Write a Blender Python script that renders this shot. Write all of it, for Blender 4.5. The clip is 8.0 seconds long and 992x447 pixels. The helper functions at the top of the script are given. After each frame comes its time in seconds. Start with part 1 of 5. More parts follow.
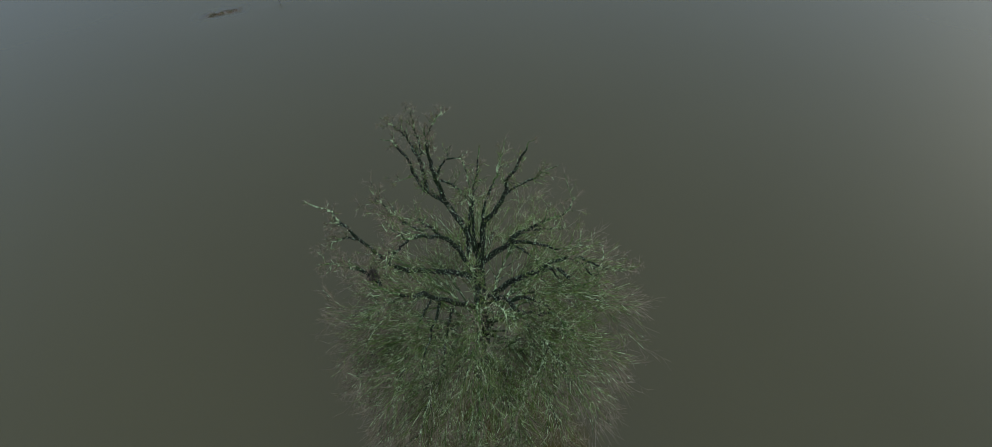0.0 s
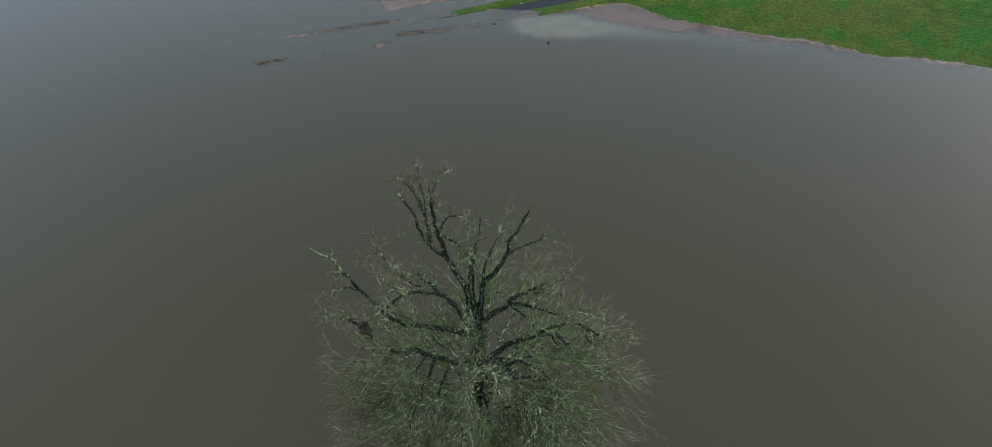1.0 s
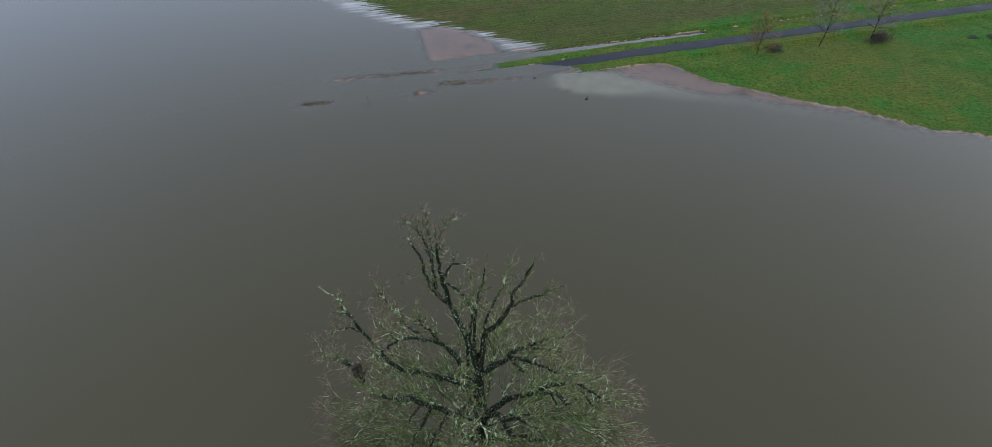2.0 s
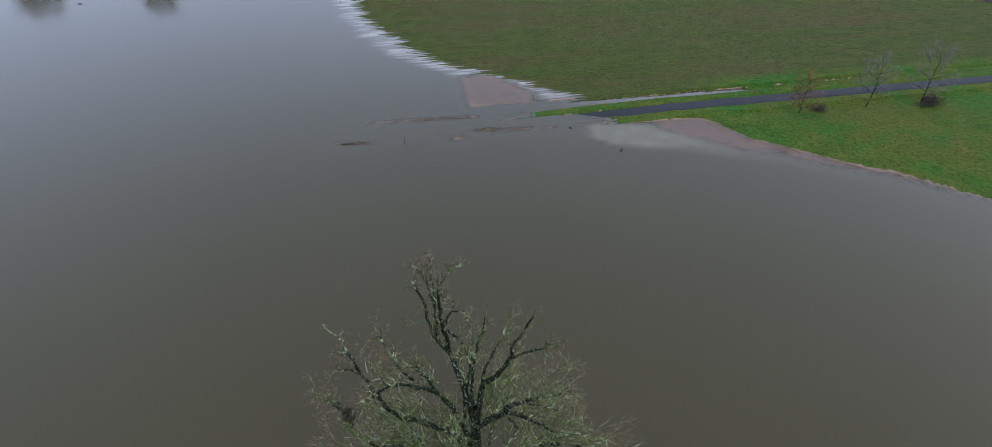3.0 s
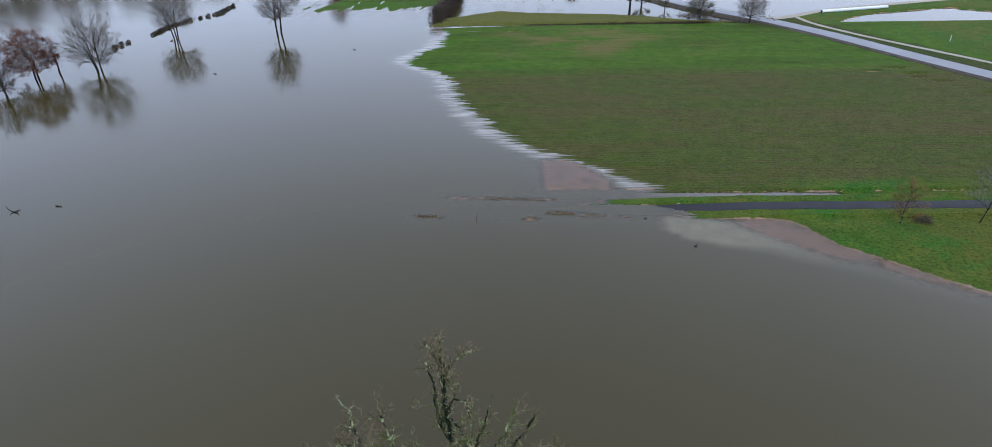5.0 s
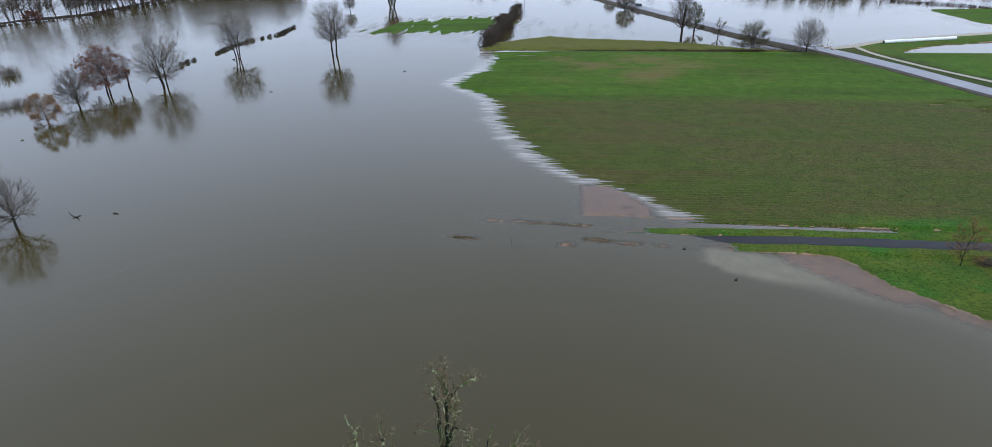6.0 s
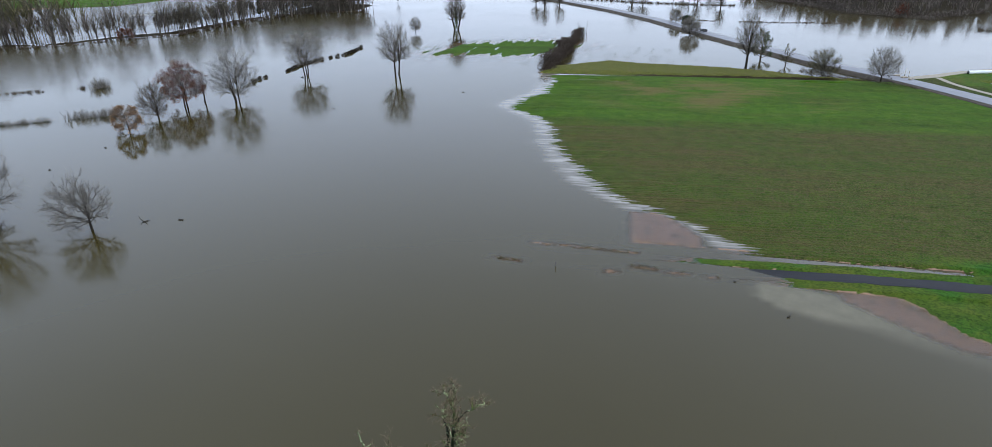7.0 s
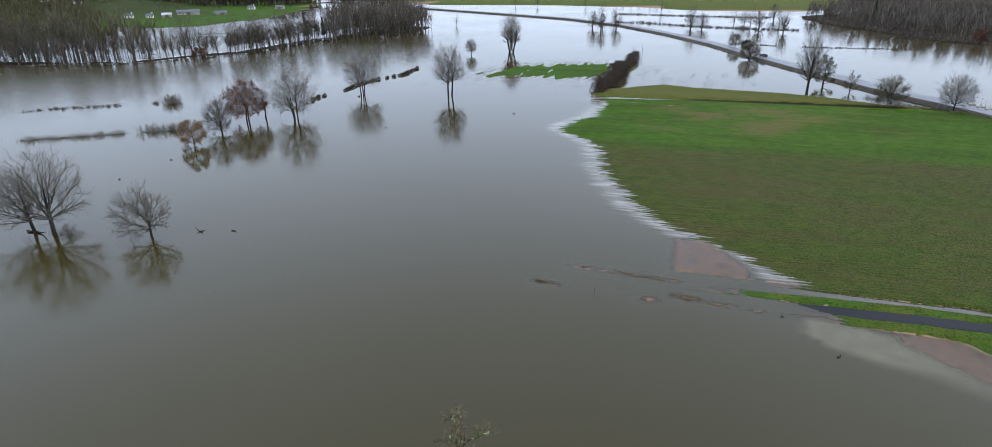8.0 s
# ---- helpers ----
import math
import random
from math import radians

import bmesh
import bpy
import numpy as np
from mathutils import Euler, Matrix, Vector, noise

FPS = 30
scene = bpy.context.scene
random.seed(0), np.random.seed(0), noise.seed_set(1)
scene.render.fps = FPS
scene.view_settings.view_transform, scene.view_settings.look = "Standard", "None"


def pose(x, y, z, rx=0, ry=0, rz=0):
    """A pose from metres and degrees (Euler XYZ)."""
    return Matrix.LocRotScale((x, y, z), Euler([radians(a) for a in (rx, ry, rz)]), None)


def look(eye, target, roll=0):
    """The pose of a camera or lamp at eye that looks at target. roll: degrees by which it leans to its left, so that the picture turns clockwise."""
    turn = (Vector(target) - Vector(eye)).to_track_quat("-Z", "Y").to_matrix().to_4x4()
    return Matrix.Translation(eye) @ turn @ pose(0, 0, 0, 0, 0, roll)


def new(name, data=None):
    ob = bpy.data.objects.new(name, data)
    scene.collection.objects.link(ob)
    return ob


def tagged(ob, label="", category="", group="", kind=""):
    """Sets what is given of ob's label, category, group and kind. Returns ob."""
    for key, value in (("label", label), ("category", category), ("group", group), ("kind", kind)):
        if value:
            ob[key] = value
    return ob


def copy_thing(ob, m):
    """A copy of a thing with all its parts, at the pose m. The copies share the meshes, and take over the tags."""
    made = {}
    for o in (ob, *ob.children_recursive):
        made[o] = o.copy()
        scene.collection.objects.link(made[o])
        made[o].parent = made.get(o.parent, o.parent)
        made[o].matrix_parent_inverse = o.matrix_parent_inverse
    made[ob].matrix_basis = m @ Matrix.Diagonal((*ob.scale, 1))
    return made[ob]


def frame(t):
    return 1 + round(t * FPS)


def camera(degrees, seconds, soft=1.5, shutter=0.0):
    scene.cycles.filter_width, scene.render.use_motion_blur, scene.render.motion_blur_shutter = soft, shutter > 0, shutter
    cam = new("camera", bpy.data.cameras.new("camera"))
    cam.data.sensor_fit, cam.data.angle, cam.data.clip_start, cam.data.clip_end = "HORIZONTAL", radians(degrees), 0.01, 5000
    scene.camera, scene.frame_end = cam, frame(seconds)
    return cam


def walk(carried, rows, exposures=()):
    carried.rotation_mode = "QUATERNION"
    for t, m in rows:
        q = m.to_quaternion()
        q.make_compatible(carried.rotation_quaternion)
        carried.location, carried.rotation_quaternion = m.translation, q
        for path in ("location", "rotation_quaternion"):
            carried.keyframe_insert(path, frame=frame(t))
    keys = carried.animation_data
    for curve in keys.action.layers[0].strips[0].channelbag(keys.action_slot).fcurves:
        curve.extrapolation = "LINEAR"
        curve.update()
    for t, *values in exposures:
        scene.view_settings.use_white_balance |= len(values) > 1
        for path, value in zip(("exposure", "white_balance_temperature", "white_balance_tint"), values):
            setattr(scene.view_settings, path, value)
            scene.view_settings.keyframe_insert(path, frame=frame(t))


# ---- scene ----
# a drone, about 43 m over the flood, orbits a tree while it tilts its camera up
cam = camera(78.94, 8.0, soft=0.5)
ROWS = [  # seconds, x, y, z, yaw, pitch, roll
    (0, 0.000, 0.000, 43.156, 0.000, -51.538, -1.191),
    (0.5, 0.769, 0.188, 43.214, 2.500, -48.902, -1.068),
    (1, 1.527, 0.350, 43.195, 4.790, -46.310, -0.947),
    (1.5, 2.285, 0.493, 43.089, 7.420, -43.858, -0.823),
    (3, 4.579, 1.394, 42.970, 14.897, -37.245, -0.845),
    (3.5, 5.355, 1.680, 42.866, 17.488, -35.057, -0.888),
    (4, 6.029, 2.055, 42.853, 20.032, -32.904, -0.945),
    (4.5, 6.691, 2.536, 42.916, 22.501, -31.054, -0.957),
    (6, 8.559, 4.035, 42.918, 29.775, -27.455, -0.946),
    (6.5, 9.242, 4.610, 42.923, 32.778, -26.417, -1.006),
    (7, 9.911, 5.192, 42.918, 35.773, -25.391, -1.040),
    (7.5, 10.519, 5.815, 42.958, 38.475, -24.384, -1.093),
    (8, 11.087, 6.458, 43.025, 41.096, -23.371, -1.162),
]
walk(cam, [(t, pose(x, y, z, 90 + pitch, 0, yaw) @ pose(0, 0, 0, 0, 0, roll)) for t, x, y, z, yaw, pitch, roll in ROWS],
     [(0, -0.08, 6330, -6), (1.5, 0, 6370, 2), (3.5, 0.03, 6430, 7), (8, 0.1, 6930, 2)])

# ---- daylight: a bright, even overcast ----
world = bpy.data.worlds.new("overcast")
scene.world = world
world.use_nodes = True
wn, wl = world.node_tree.nodes, world.node_tree.links
wn.clear()
sky = wn.new("ShaderNodeTexSky")
sky.sky_type = "NISHITA"
sky.sun_disc = False
sky.sun_elevation, sky.sun_rotation = radians(30), radians(55)
sky.dust_density, sky.ozone_density, sky.air_density = 3.0, 1.5, 1.2
veil = wn.new("ShaderNodeMix")
veil.data_type = "RGBA"
veil.inputs["Factor"].default_value = 0.7
veil.inputs["B"].default_value = (14.9, 17.25, 24.5, 1)  # the cloud cover
wl.new(sky.outputs["Color"], veil.inputs["A"])
back = wn.new("ShaderNodeBackground")
back.inputs["Strength"].default_value = 0.1
wl.new(veil.outputs["Result"], back.inputs["Color"])
wl.new(back.outputs["Background"], wn.new("ShaderNodeOutputWorld").inputs["Surface"])

sun_data = bpy.data.lights.new("sun", "SUN")
sun_data.energy, sun_data.angle, sun_data.color = 0.55, radians(25), (1.0, 0.96, 0.9)
sun_lamp = new("sun", sun_data)
sun_lamp.matrix_basis = look((0, 0, 100), (-45, 62, 36))

# ---- materials ----
class Nodes:
    """A material under construction."""

    def __init__(self, name):
        self.mat = bpy.data.materials.new(name)
        self.mat.use_nodes = True
        self.tree = self.mat.node_tree
        self.tree.nodes.clear()
        self.out = self.tree.nodes.new("ShaderNodeOutputMaterial")

    def add(self, kind, **inputs):
        n = self.tree.nodes.new(kind)
        for key, value in inputs.items():
            self.set(n, key.replace("_", " "), value)
        return n

    def set(self, n, key, value):
        if isinstance(value, bpy.types.NodeSocket):
            self.tree.links.new(value, n.inputs[key])
        else:
            n.inputs[key].default_value = value

    def coords(self):
        return self.add("ShaderNodeNewGeometry").outputs["Position"]

    def noise(self, vector, scale, detail=4.0, rough=0.6, stretch=None):
        if stretch:
            m = self.add("ShaderNodeMapping", Vector=vector)
            m.vector_type = "TEXTURE"
            m.inputs["Rotation"].default_value = stretch[1]
            m.inputs["Scale"].default_value = stretch[0]
            vector = m.outputs["Vector"]
        n = self.add("ShaderNodeTexNoise", Vector=vector, Scale=scale, Detail=detail, Roughness=rough)
        return n.outputs["Fac"]

    def ramp(self, fac, *stops):
        n = self.add("ShaderNodeValToRGB", Fac=fac)
        e = n.color_ramp.elements
        while len(e) < len(stops):
            e.new(0.5)
        for el, (at, c) in zip(e, stops):
            el.position, el.color = at, (*c, 1) if isinstance(c, tuple) else (c, c, c, 1)
        return n.outputs["Color"]

    def mix(self, fac, a, b, blend="MIX"):
        n = self.tree.nodes.new("ShaderNodeMix")
        n.data_type, n.blend_type = "RGBA", blend
        for key, v in (("Factor", fac), ("A", a), ("B", b)):
            if isinstance(v, tuple):
                v = (*v, 1)
            self.set(n, key, v)
        return n.outputs["Result"]

    def attr(self, name):
        n = self.tree.nodes.new("ShaderNodeAttribute")
        n.attribute_name = name
        return n.outputs["Fac"]

    def math(self, op, a, b=0.0):
        n = self.tree.nodes.new("ShaderNodeMath")
        n.operation = op
        self.set(n, 0, a), self.set(n, 1, b)
        return n.outputs["Value"]

    def bump(self, height, strength, distance):
        return self.add("ShaderNodeBump", Height=height, Strength=strength, Distance=distance).outputs["Normal"]

    def finish(self, color, rough=0.8, normal=None, **more):
        p = self.add("ShaderNodeBsdfPrincipled", Base_Color=color if isinstance(color, bpy.types.NodeSocket) else (*color, 1), Roughness=rough, **more)
        if normal:
            self.set(p, "Normal", normal)
        self.tree.links.new(p.outputs["BSDF"], self.out.inputs["Surface"])
        return self.mat


THETA = radians(23.8)  # direction of the lane and of the drilled rows
ROWS_FLAT = ((18.0, 1.0, 1.0), (0, 0, THETA))


def ground_material():
    n = Nodes("ground")
    p = n.coords()
    fine, mid, broad = n.noise(p, 2.6, 6, 0.75), n.noise(p, 0.35, 5, 0.6), n.noise(p, 0.035, 4, 0.55)
    rows = n.noise(p, 1.6, 4, 0.65, ROWS_FLAT)
    strip = n.noise(p, 0.16, 4, 0.55, ROWS_FLAT)
    speck = n.ramp(fine, (0.42, 0.0), (0.54, 1.0))
    # meadow grass: deep green, yellowed in places, tussocky
    grass = n.ramp(mid, (0.3, (0.024, 0.066, 0.008)), (0.5, (0.052, 0.105, 0.012)), (0.72, (0.095, 0.125, 0.02)))
    grass = n.mix(n.ramp(broad, (0.38, 0.0), (0.62, 0.75)), grass, (0.105, 0.10, 0.018))
    grass = n.mix(n.ramp(n.noise(p, 0.12, 5, 0.65), (0.5, 0.0), (0.62, 0.75)), grass, (0.034, 0.115, 0.014))
    grass = n.mix(speck, n.mix(0.65, grass, (0.012, 0.028, 0.005)), grass)
    # thin winter crop over brown earth, in rows
    soil = n.ramp(fine, (0.3, (0.03, 0.022, 0.009)), (0.7, (0.105, 0.072, 0.028)))
    crop = n.ramp(mid, (0.3, (0.026, 0.058, 0.006)), (0.7, (0.058, 0.090, 0.011)))
    crop = n.mix(speck, n.mix(0.6, crop, (0.012, 0.018, 0.004)), crop)
    drill = n.noise(p, 4.2, 3, 0.6, ((9.0, 1.0, 1.0), (0, 0, THETA)))
    cover = n.math("ADD", n.math("ADD", n.math("MULTIPLY", rows, 0.5), n.math("MULTIPLY", drill, 0.25)), n.math("ADD", n.math("MULTIPLY", strip, 0.5), n.math("MULTIPLY", broad, 0.4)))
    field = n.mix(n.ramp(cover, (0.60, 0.0), (0.90, 1.0)), soil, crop)
    clod = n.ramp(n.noise(p, 4.5, 3, 0.6), (0.52, 0.0), (0.58, 0.6))
    field = n.mix(clod, field, (0.12, 0.08, 0.045))
    # thick young crop
    lush = n.ramp(mid, (0.3, (0.034, 0.09, 0.006)), (0.7, (0.068, 0.126, 0.010)))
    lush = n.mix(speck, n.mix(0.4, lush, (0.015, 0.03, 0.006)), lush)
    lush = n.mix(n.ramp(n.math("ADD", strip, n.math("MULTIPLY", broad, 0.6)), (0.72, 0.0), (0.95, 0.85)), lush, crop)
    blotch = n.noise(p, 0.8, 5, 0.7)
    mud = n.ramp(n.math("ADD", n.math("MULTIPLY", mid, 0.4), n.math("MULTIPLY", blotch, 0.6)), (0.36, (0.16, 0.105, 0.07)), (0.5, (0.30, 0.185, 0.125)), (0.66, (0.37, 0.24, 0.165)))
    leaf = n.ramp(fine, (0.35, (0.014, 0.011, 0.006)), (0.7, (0.05, 0.038, 0.018)))
    olive = n.mix(speck, (0.05, 0.055, 0.012), n.ramp(mid, (0.3, (0.085, 0.095, 0.018)), (0.7, (0.13, 0.125, 0.03))))
    c = n.mix(n.attr("field"), grass, field)
    c = n.mix(n.attr("lush"), c, lush)
    c = n.mix(n.attr("olive"), c, olive)
    rough_grass = n.mix(speck, (0.016, 0.022, 0.006), n.ramp(broad, (0.35, (0.03, 0.05, 0.010)), (0.65, (0.062, 0.062, 0.018))))
    c = n.mix(n.attr("rough"), c, rough_grass)
    c = n.mix(n.attr("litter_dark"), c, leaf)
    c = n.mix(n.attr("bare"), c, n.mix(0.4, soil, (0.24, 0.15, 0.075)))
    ragged = n.math("ADD", n.attr("mud"), n.math("MULTIPLY", n.math("SUBTRACT", fine, 0.5), 0.9))
    c = n.mix(n.ramp(ragged, (0.38, 0.0), (0.56, 1.0)), c, mud)
    relief = n.math("ADD", n.math("MULTIPLY", fine, 0.6), n.math("ADD", mid, n.math("MULTIPLY", rows, 0.8)))
    return n.finish(c, 0.85, n.bump(relief, 0.9, 0.3), Specular_IOR_Level=0.06)


def water_material():
    n = Nodes("flood_water")
    p = n.coords()
    silt_glare = n.ramp(n.noise(p, 0.012, 4, 0.6), (0.3, (0.0366, 0.0282, 0.0063)), (0.7, (0.0443, 0.0350, 0.0099)))
    # pale where the sky's reflection is painted in, and where silt hangs
    silt_glare = n.mix(n.attr("silt_glare"), silt_glare, n.ramp(n.noise(p, 0.3, 4, 0.6), (0.3, (0.18, 0.165, 0.14)), (0.7, (0.31, 0.285, 0.24))))
    silt_glare = n.mix(n.attr("haze"), silt_glare, n.ramp(n.noise(p, 0.4, 4, 0.6), (0.3, (0.115, 0.098, 0.055)), (0.7, (0.155, 0.135, 0.08))))
    ripple = n.math("ADD", n.noise(p, 1.3, 3, 0.5), n.math("MULTIPLY", n.noise(p, 0.15, 3, 0.5), 2.0))
    river = n.add("ShaderNodeMapRange", Value=n.add("ShaderNodeSeparateXYZ", Vector=p).outputs["X"])
    for key, value in (("From Min", -220.0), ("From Max", -300.0), ("To Min", 0.05), ("To Max", 0.3)):
        n.set(river, key, value)
    calm = n.bump(ripple, river.outputs["Result"], 0.05)
    rough = n.ramp(n.noise(p, 0.02, 4, 0.6), (0.35, 0.06), (0.7, 0.13))
    west = n.add("ShaderNodeMapRange", Value=n.add("ShaderNodeSeparateXYZ", Vector=p).outputs["X"])
    for key, value in (("From Min", -205.0), ("From Max", -285.0), ("To Max", 0.15)):
        n.set(west, key, value)
    upstream = n.add("ShaderNodeMapRange", Value=n.add("ShaderNodeSeparateXYZ", Vector=p).outputs["Y"])
    for key, value in (("From Min", 320.0), ("From Max", 230.0)):
        n.set(upstream, key, value)
    rough = n.math("ADD", rough, n.math("MULTIPLY", west.outputs["Result"], upstream.outputs["Result"]))  # the river current ruffles it
    north = n.add("ShaderNodeMapRange", Value=n.add("ShaderNodeSeparateXYZ", Vector=p).outputs["Y"])
    for key, value in (("From Min", 290.0), ("From Max", 380.0), ("To Max", 0.02)):
        n.set(north, key, value)
    rough = n.math("ADD", rough, north.outputs["Result"])
    deep = n.add("ShaderNodeBsdfPrincipled", Base_Color=silt_glare, Roughness=rough, IOR=1.333, Normal=calm)
    clear = n.add("ShaderNodeMixShader", Fac=n.add("ShaderNodeFresnel", IOR=1.333, Normal=calm).outputs["Fac"])
    n.tree.links.new(n.add("ShaderNodeBsdfTransparent", Color=(0.93, 0.88, 0.8, 1)).outputs["BSDF"], clear.inputs[1])
    n.tree.links.new(n.add("ShaderNodeBsdfGlossy", Roughness=0.06, Normal=calm).outputs["BSDF"], clear.inputs[2])
    both = n.add("ShaderNodeMixShader", Fac=n.attr("shallow"))
    n.tree.links.new(deep.outputs["BSDF"], both.inputs[1])
    n.tree.links.new(clear.outputs["Shader"], both.inputs[2])
    n.tree.links.new(both.outputs["Shader"], n.out.inputs["Surface"])
    return n.mat


def bark_material(name, dark, light, moss=None, scale=3.0, lichen=None, spread=0.6):
    n = Nodes(name)
    p = n.coords()
    fine = n.noise(p, scale, 6, 0.7)
    c = n.ramp(fine, (0.35, dark), (0.7, light))
    if lichen:
        c = n.mix(n.ramp(n.noise(p, scale * 1.6, 3, 0.7), (spread, 0.0), (spread + 0.05, 1.0)), c, lichen)
    if moss:
        c = n.mix(n.ramp(n.noise(p, scale * 0.35, 4, 0.65), (0.45, 0.0), (0.6, 0.9)), c, moss)
    return n.finish(c, 0.9, n.bump(fine, 0.6, 0.03), Specular_IOR_Level=0.06)


def plain_material(name, a, b, scale=2.0, rough=0.7, **more):
    n = Nodes(name)
    f = n.noise(n.coords(), scale, 5, 0.65)
    return n.finish(n.ramp(f, (0.3, a), (0.7, b)), rough, n.bump(f, 0.2, 0.02), **more)


def varied_material(name, *stops, rough=0.85):
    """Colour that differs from island to island, with a little mottling."""
    n = Nodes(name)
    r = n.add("ShaderNodeNewGeometry").outputs["Random Per Island"]
    c = n.ramp(r, *stops)
    c = n.mix(n.ramp(n.noise(n.coords(), 1.5, 3), (0.3, 0.0), (0.7, 0.5)), c, n.mix(1.0, c, (0.55, 0.55, 0.55), "MULTIPLY"))
    return n.finish(c, rough, Specular_IOR_Level=0.1)


def asphalt_material(name, wet, tone, gloss):
    n = Nodes(name)
    p = n.coords()
    f, b = n.noise(p, 4.0, 6, 0.7), n.noise(p, 0.25, 4, 0.6)
    c = n.mix(n.ramp(b, (0.35, 0.0), (0.65, 0.7)), n.ramp(f, (0.3, (0.5 * tone, 0.52 * tone, 0.62 * tone)), (0.7, (tone, 1.02 * tone, 1.15 * tone))), (1.4 * tone, 1.38 * tone, 1.45 * tone))
    return n.finish(c, n.ramp(b, (0.3, wet), (0.7, min(1.0, wet + 0.25))), n.bump(f, 0.3, 0.01), Specular_IOR_Level=gloss)


GROUND = ground_material()
WATER = water_material()
BARK = bark_material("mossy_bark", (0.003, 0.003, 0.002), (0.026, 0.024, 0.016), (0.008, 0.014, 0.004), 7.0, (0.28, 0.33, 0.20), 0.56)
LICHEN = bark_material("lichened_branch", (0.012, 0.012, 0.008), (0.055, 0.068, 0.03), (0.055, 0.085, 0.02), 3.0, (0.42, 0.48, 0.25), 0.5)
TWIG_GREEN = varied_material("lichened_twig", (0.0, (0.04, 0.058, 0.009)), (0.55, (0.098, 0.135, 0.022)), (0.8, (0.19, 0.24, 0.065)), (1.0, (0.55, 0.61, 0.33)))
TWIG_BROWN = varied_material("bare_twig", (0.0, (0.10, 0.075, 0.045)), (0.6, (0.18, 0.132, 0.082)), (1.0, (0.28, 0.22, 0.145)))
BOUGH_GREY = bark_material("grey_bough", (0.04, 0.035, 0.029), (0.125, 0.112, 0.096), None, 2.0)
BARK_GREY = bark_material("grey_bark", (0.014, 0.012, 0.010), (0.055, 0.048, 0.04), None, 2.0)
TWIG_GREY = varied_material("grey_twig", (0.0, (0.10, 0.088, 0.074)), (0.6, (0.2, 0.18, 0.152)), (1.0, (0.31, 0.285, 0.245)))
TWIG_OLIVE = varied_material("olive_twig", (0.0, (0.06, 0.055, 0.026)), (0.6, (0.105, 0.095, 0.046)), (1.0, (0.16, 0.145, 0.075)))
TWIG_DARK = varied_material("dark_twig", (0.0, (0.035, 0.026, 0.019)), (0.6, (0.075, 0.056, 0.042)), (1.0, (0.12, 0.098, 0.075)))
LEAF_RED = varied_material("russet_leaf", (0.0, (0.075, 0.023, 0.014)), (0.6, (0.125, 0.044, 0.026)), (1.0, (0.18, 0.08, 0.045)))
LEAF_TAN = varied_material("tan_leaf", (0.0, (0.14, 0.07, 0.03)), (0.6, (0.22, 0.12, 0.055)), (1.0, (0.3, 0.19, 0.1)))
NEEDLE = varied_material("conifer_needle", (0.0, (0.012, 0.022, 0.01)), (1.0, (0.035, 0.055, 0.025)))
IVY = varied_material("ivy_leaf", (0.0, (0.02, 0.035, 0.012)), (1.0, (0.06, 0.09, 0.03)))
GRASS_BLADE = varied_material("grass_blade", (0.0, (0.035, 0.085, 0.012)), (0.6, (0.075, 0.145, 0.022)), (1.0, (0.17, 0.17, 0.05)))
TWIG_WOOD = varied_material("woodland_twig", (0.0, (0.065, 0.053, 0.044)), (0.6, (0.135, 0.113, 0.095)), (1.0, (0.23, 0.2, 0.17)))
TWIG_PALE = varied_material("pale_twig", (0.0, (0.11, 0.092, 0.068)), (0.6, (0.19, 0.162, 0.12)), (1.0, (0.28, 0.245, 0.19)))
CROP_BLADE = varied_material("crop_blade", (0.0, (0.02, 0.045, 0.006)), (0.6, (0.055, 0.10, 0.012)), (1.0, (0.11, 0.15, 0.025)))
HEDGE_DARK = varied_material("hedge_leaf", (0.0, (0.016, 0.013, 0.010)), (0.6, (0.038, 0.031, 0.024)), (1.0, (0.075, 0.062, 0.048)))
BRUSH_BROWN = varied_material("brown_brush", (0.0, (0.03, 0.023, 0.018)), (0.6, (0.072, 0.056, 0.044)), (1.0, (0.13, 0.105, 0.085)))
DROWNED = varied_material("drowned_grass", (0.0, (0.03, 0.022, 0.012)), (0.45, (0.2, 0.12, 0.08)), (0.7, (0.06, 0.085, 0.02)), (1.0, (0.12, 0.15, 0.04)))
DEAD_GRASS = varied_material("dead_grass", (0.0, (0.08, 0.055, 0.03)), (0.6, (0.19, 0.125, 0.08)), (1.0, (0.3, 0.22, 0.15)))
LANE = asphalt_material("wet_lane_asphalt", 0.55, 0.02, 0.18)
ROAD = asphalt_material("road_asphalt", 0.3, 0.13, 0.5)
GRAVEL = plain_material("pale_gravel", (0.22, 0.19, 0.145), (0.36, 0.32, 0.25), 3.0, 0.9)
VERGE = plain_material("brown_verge", (0.02, 0.015, 0.009), (0.062, 0.046, 0.027), 0.6, 0.9)

# ---- the land and the flood ----
COS, SIN = math.cos(THETA), math.sin(THETA)
LANE_Y = 86.7  # the lane's middle line crosses x = 0 here


def to_xy(u, v):
    """From metres along and across the lane to the world."""
    return u * COS - v * SIN, LANE_Y + u * SIN + v * COS


def to_uv(x, y):
    return x * COS + (y - LANE_Y) * SIN, -x * SIN + (y - LANE_Y) * COS


LATTICE = np.random.default_rng(7).random((256, 256))


def value_noise(x, y):
    xi, yi = np.floor(x).astype(int), np.floor(y).astype(int)
    fx, fy = x - xi, y - yi
    fx, fy = fx * fx * (3 - 2 * fx), fy * fy * (3 - 2 * fy)
    g = lambda a, b: LATTICE[a % 256, b % 256]
    return (g(xi, yi) * (1 - fx) + g(xi + 1, yi) * fx) * (1 - fy) + (g(xi, yi + 1) * (1 - fx) + g(xi + 1, yi + 1) * fx) * fy


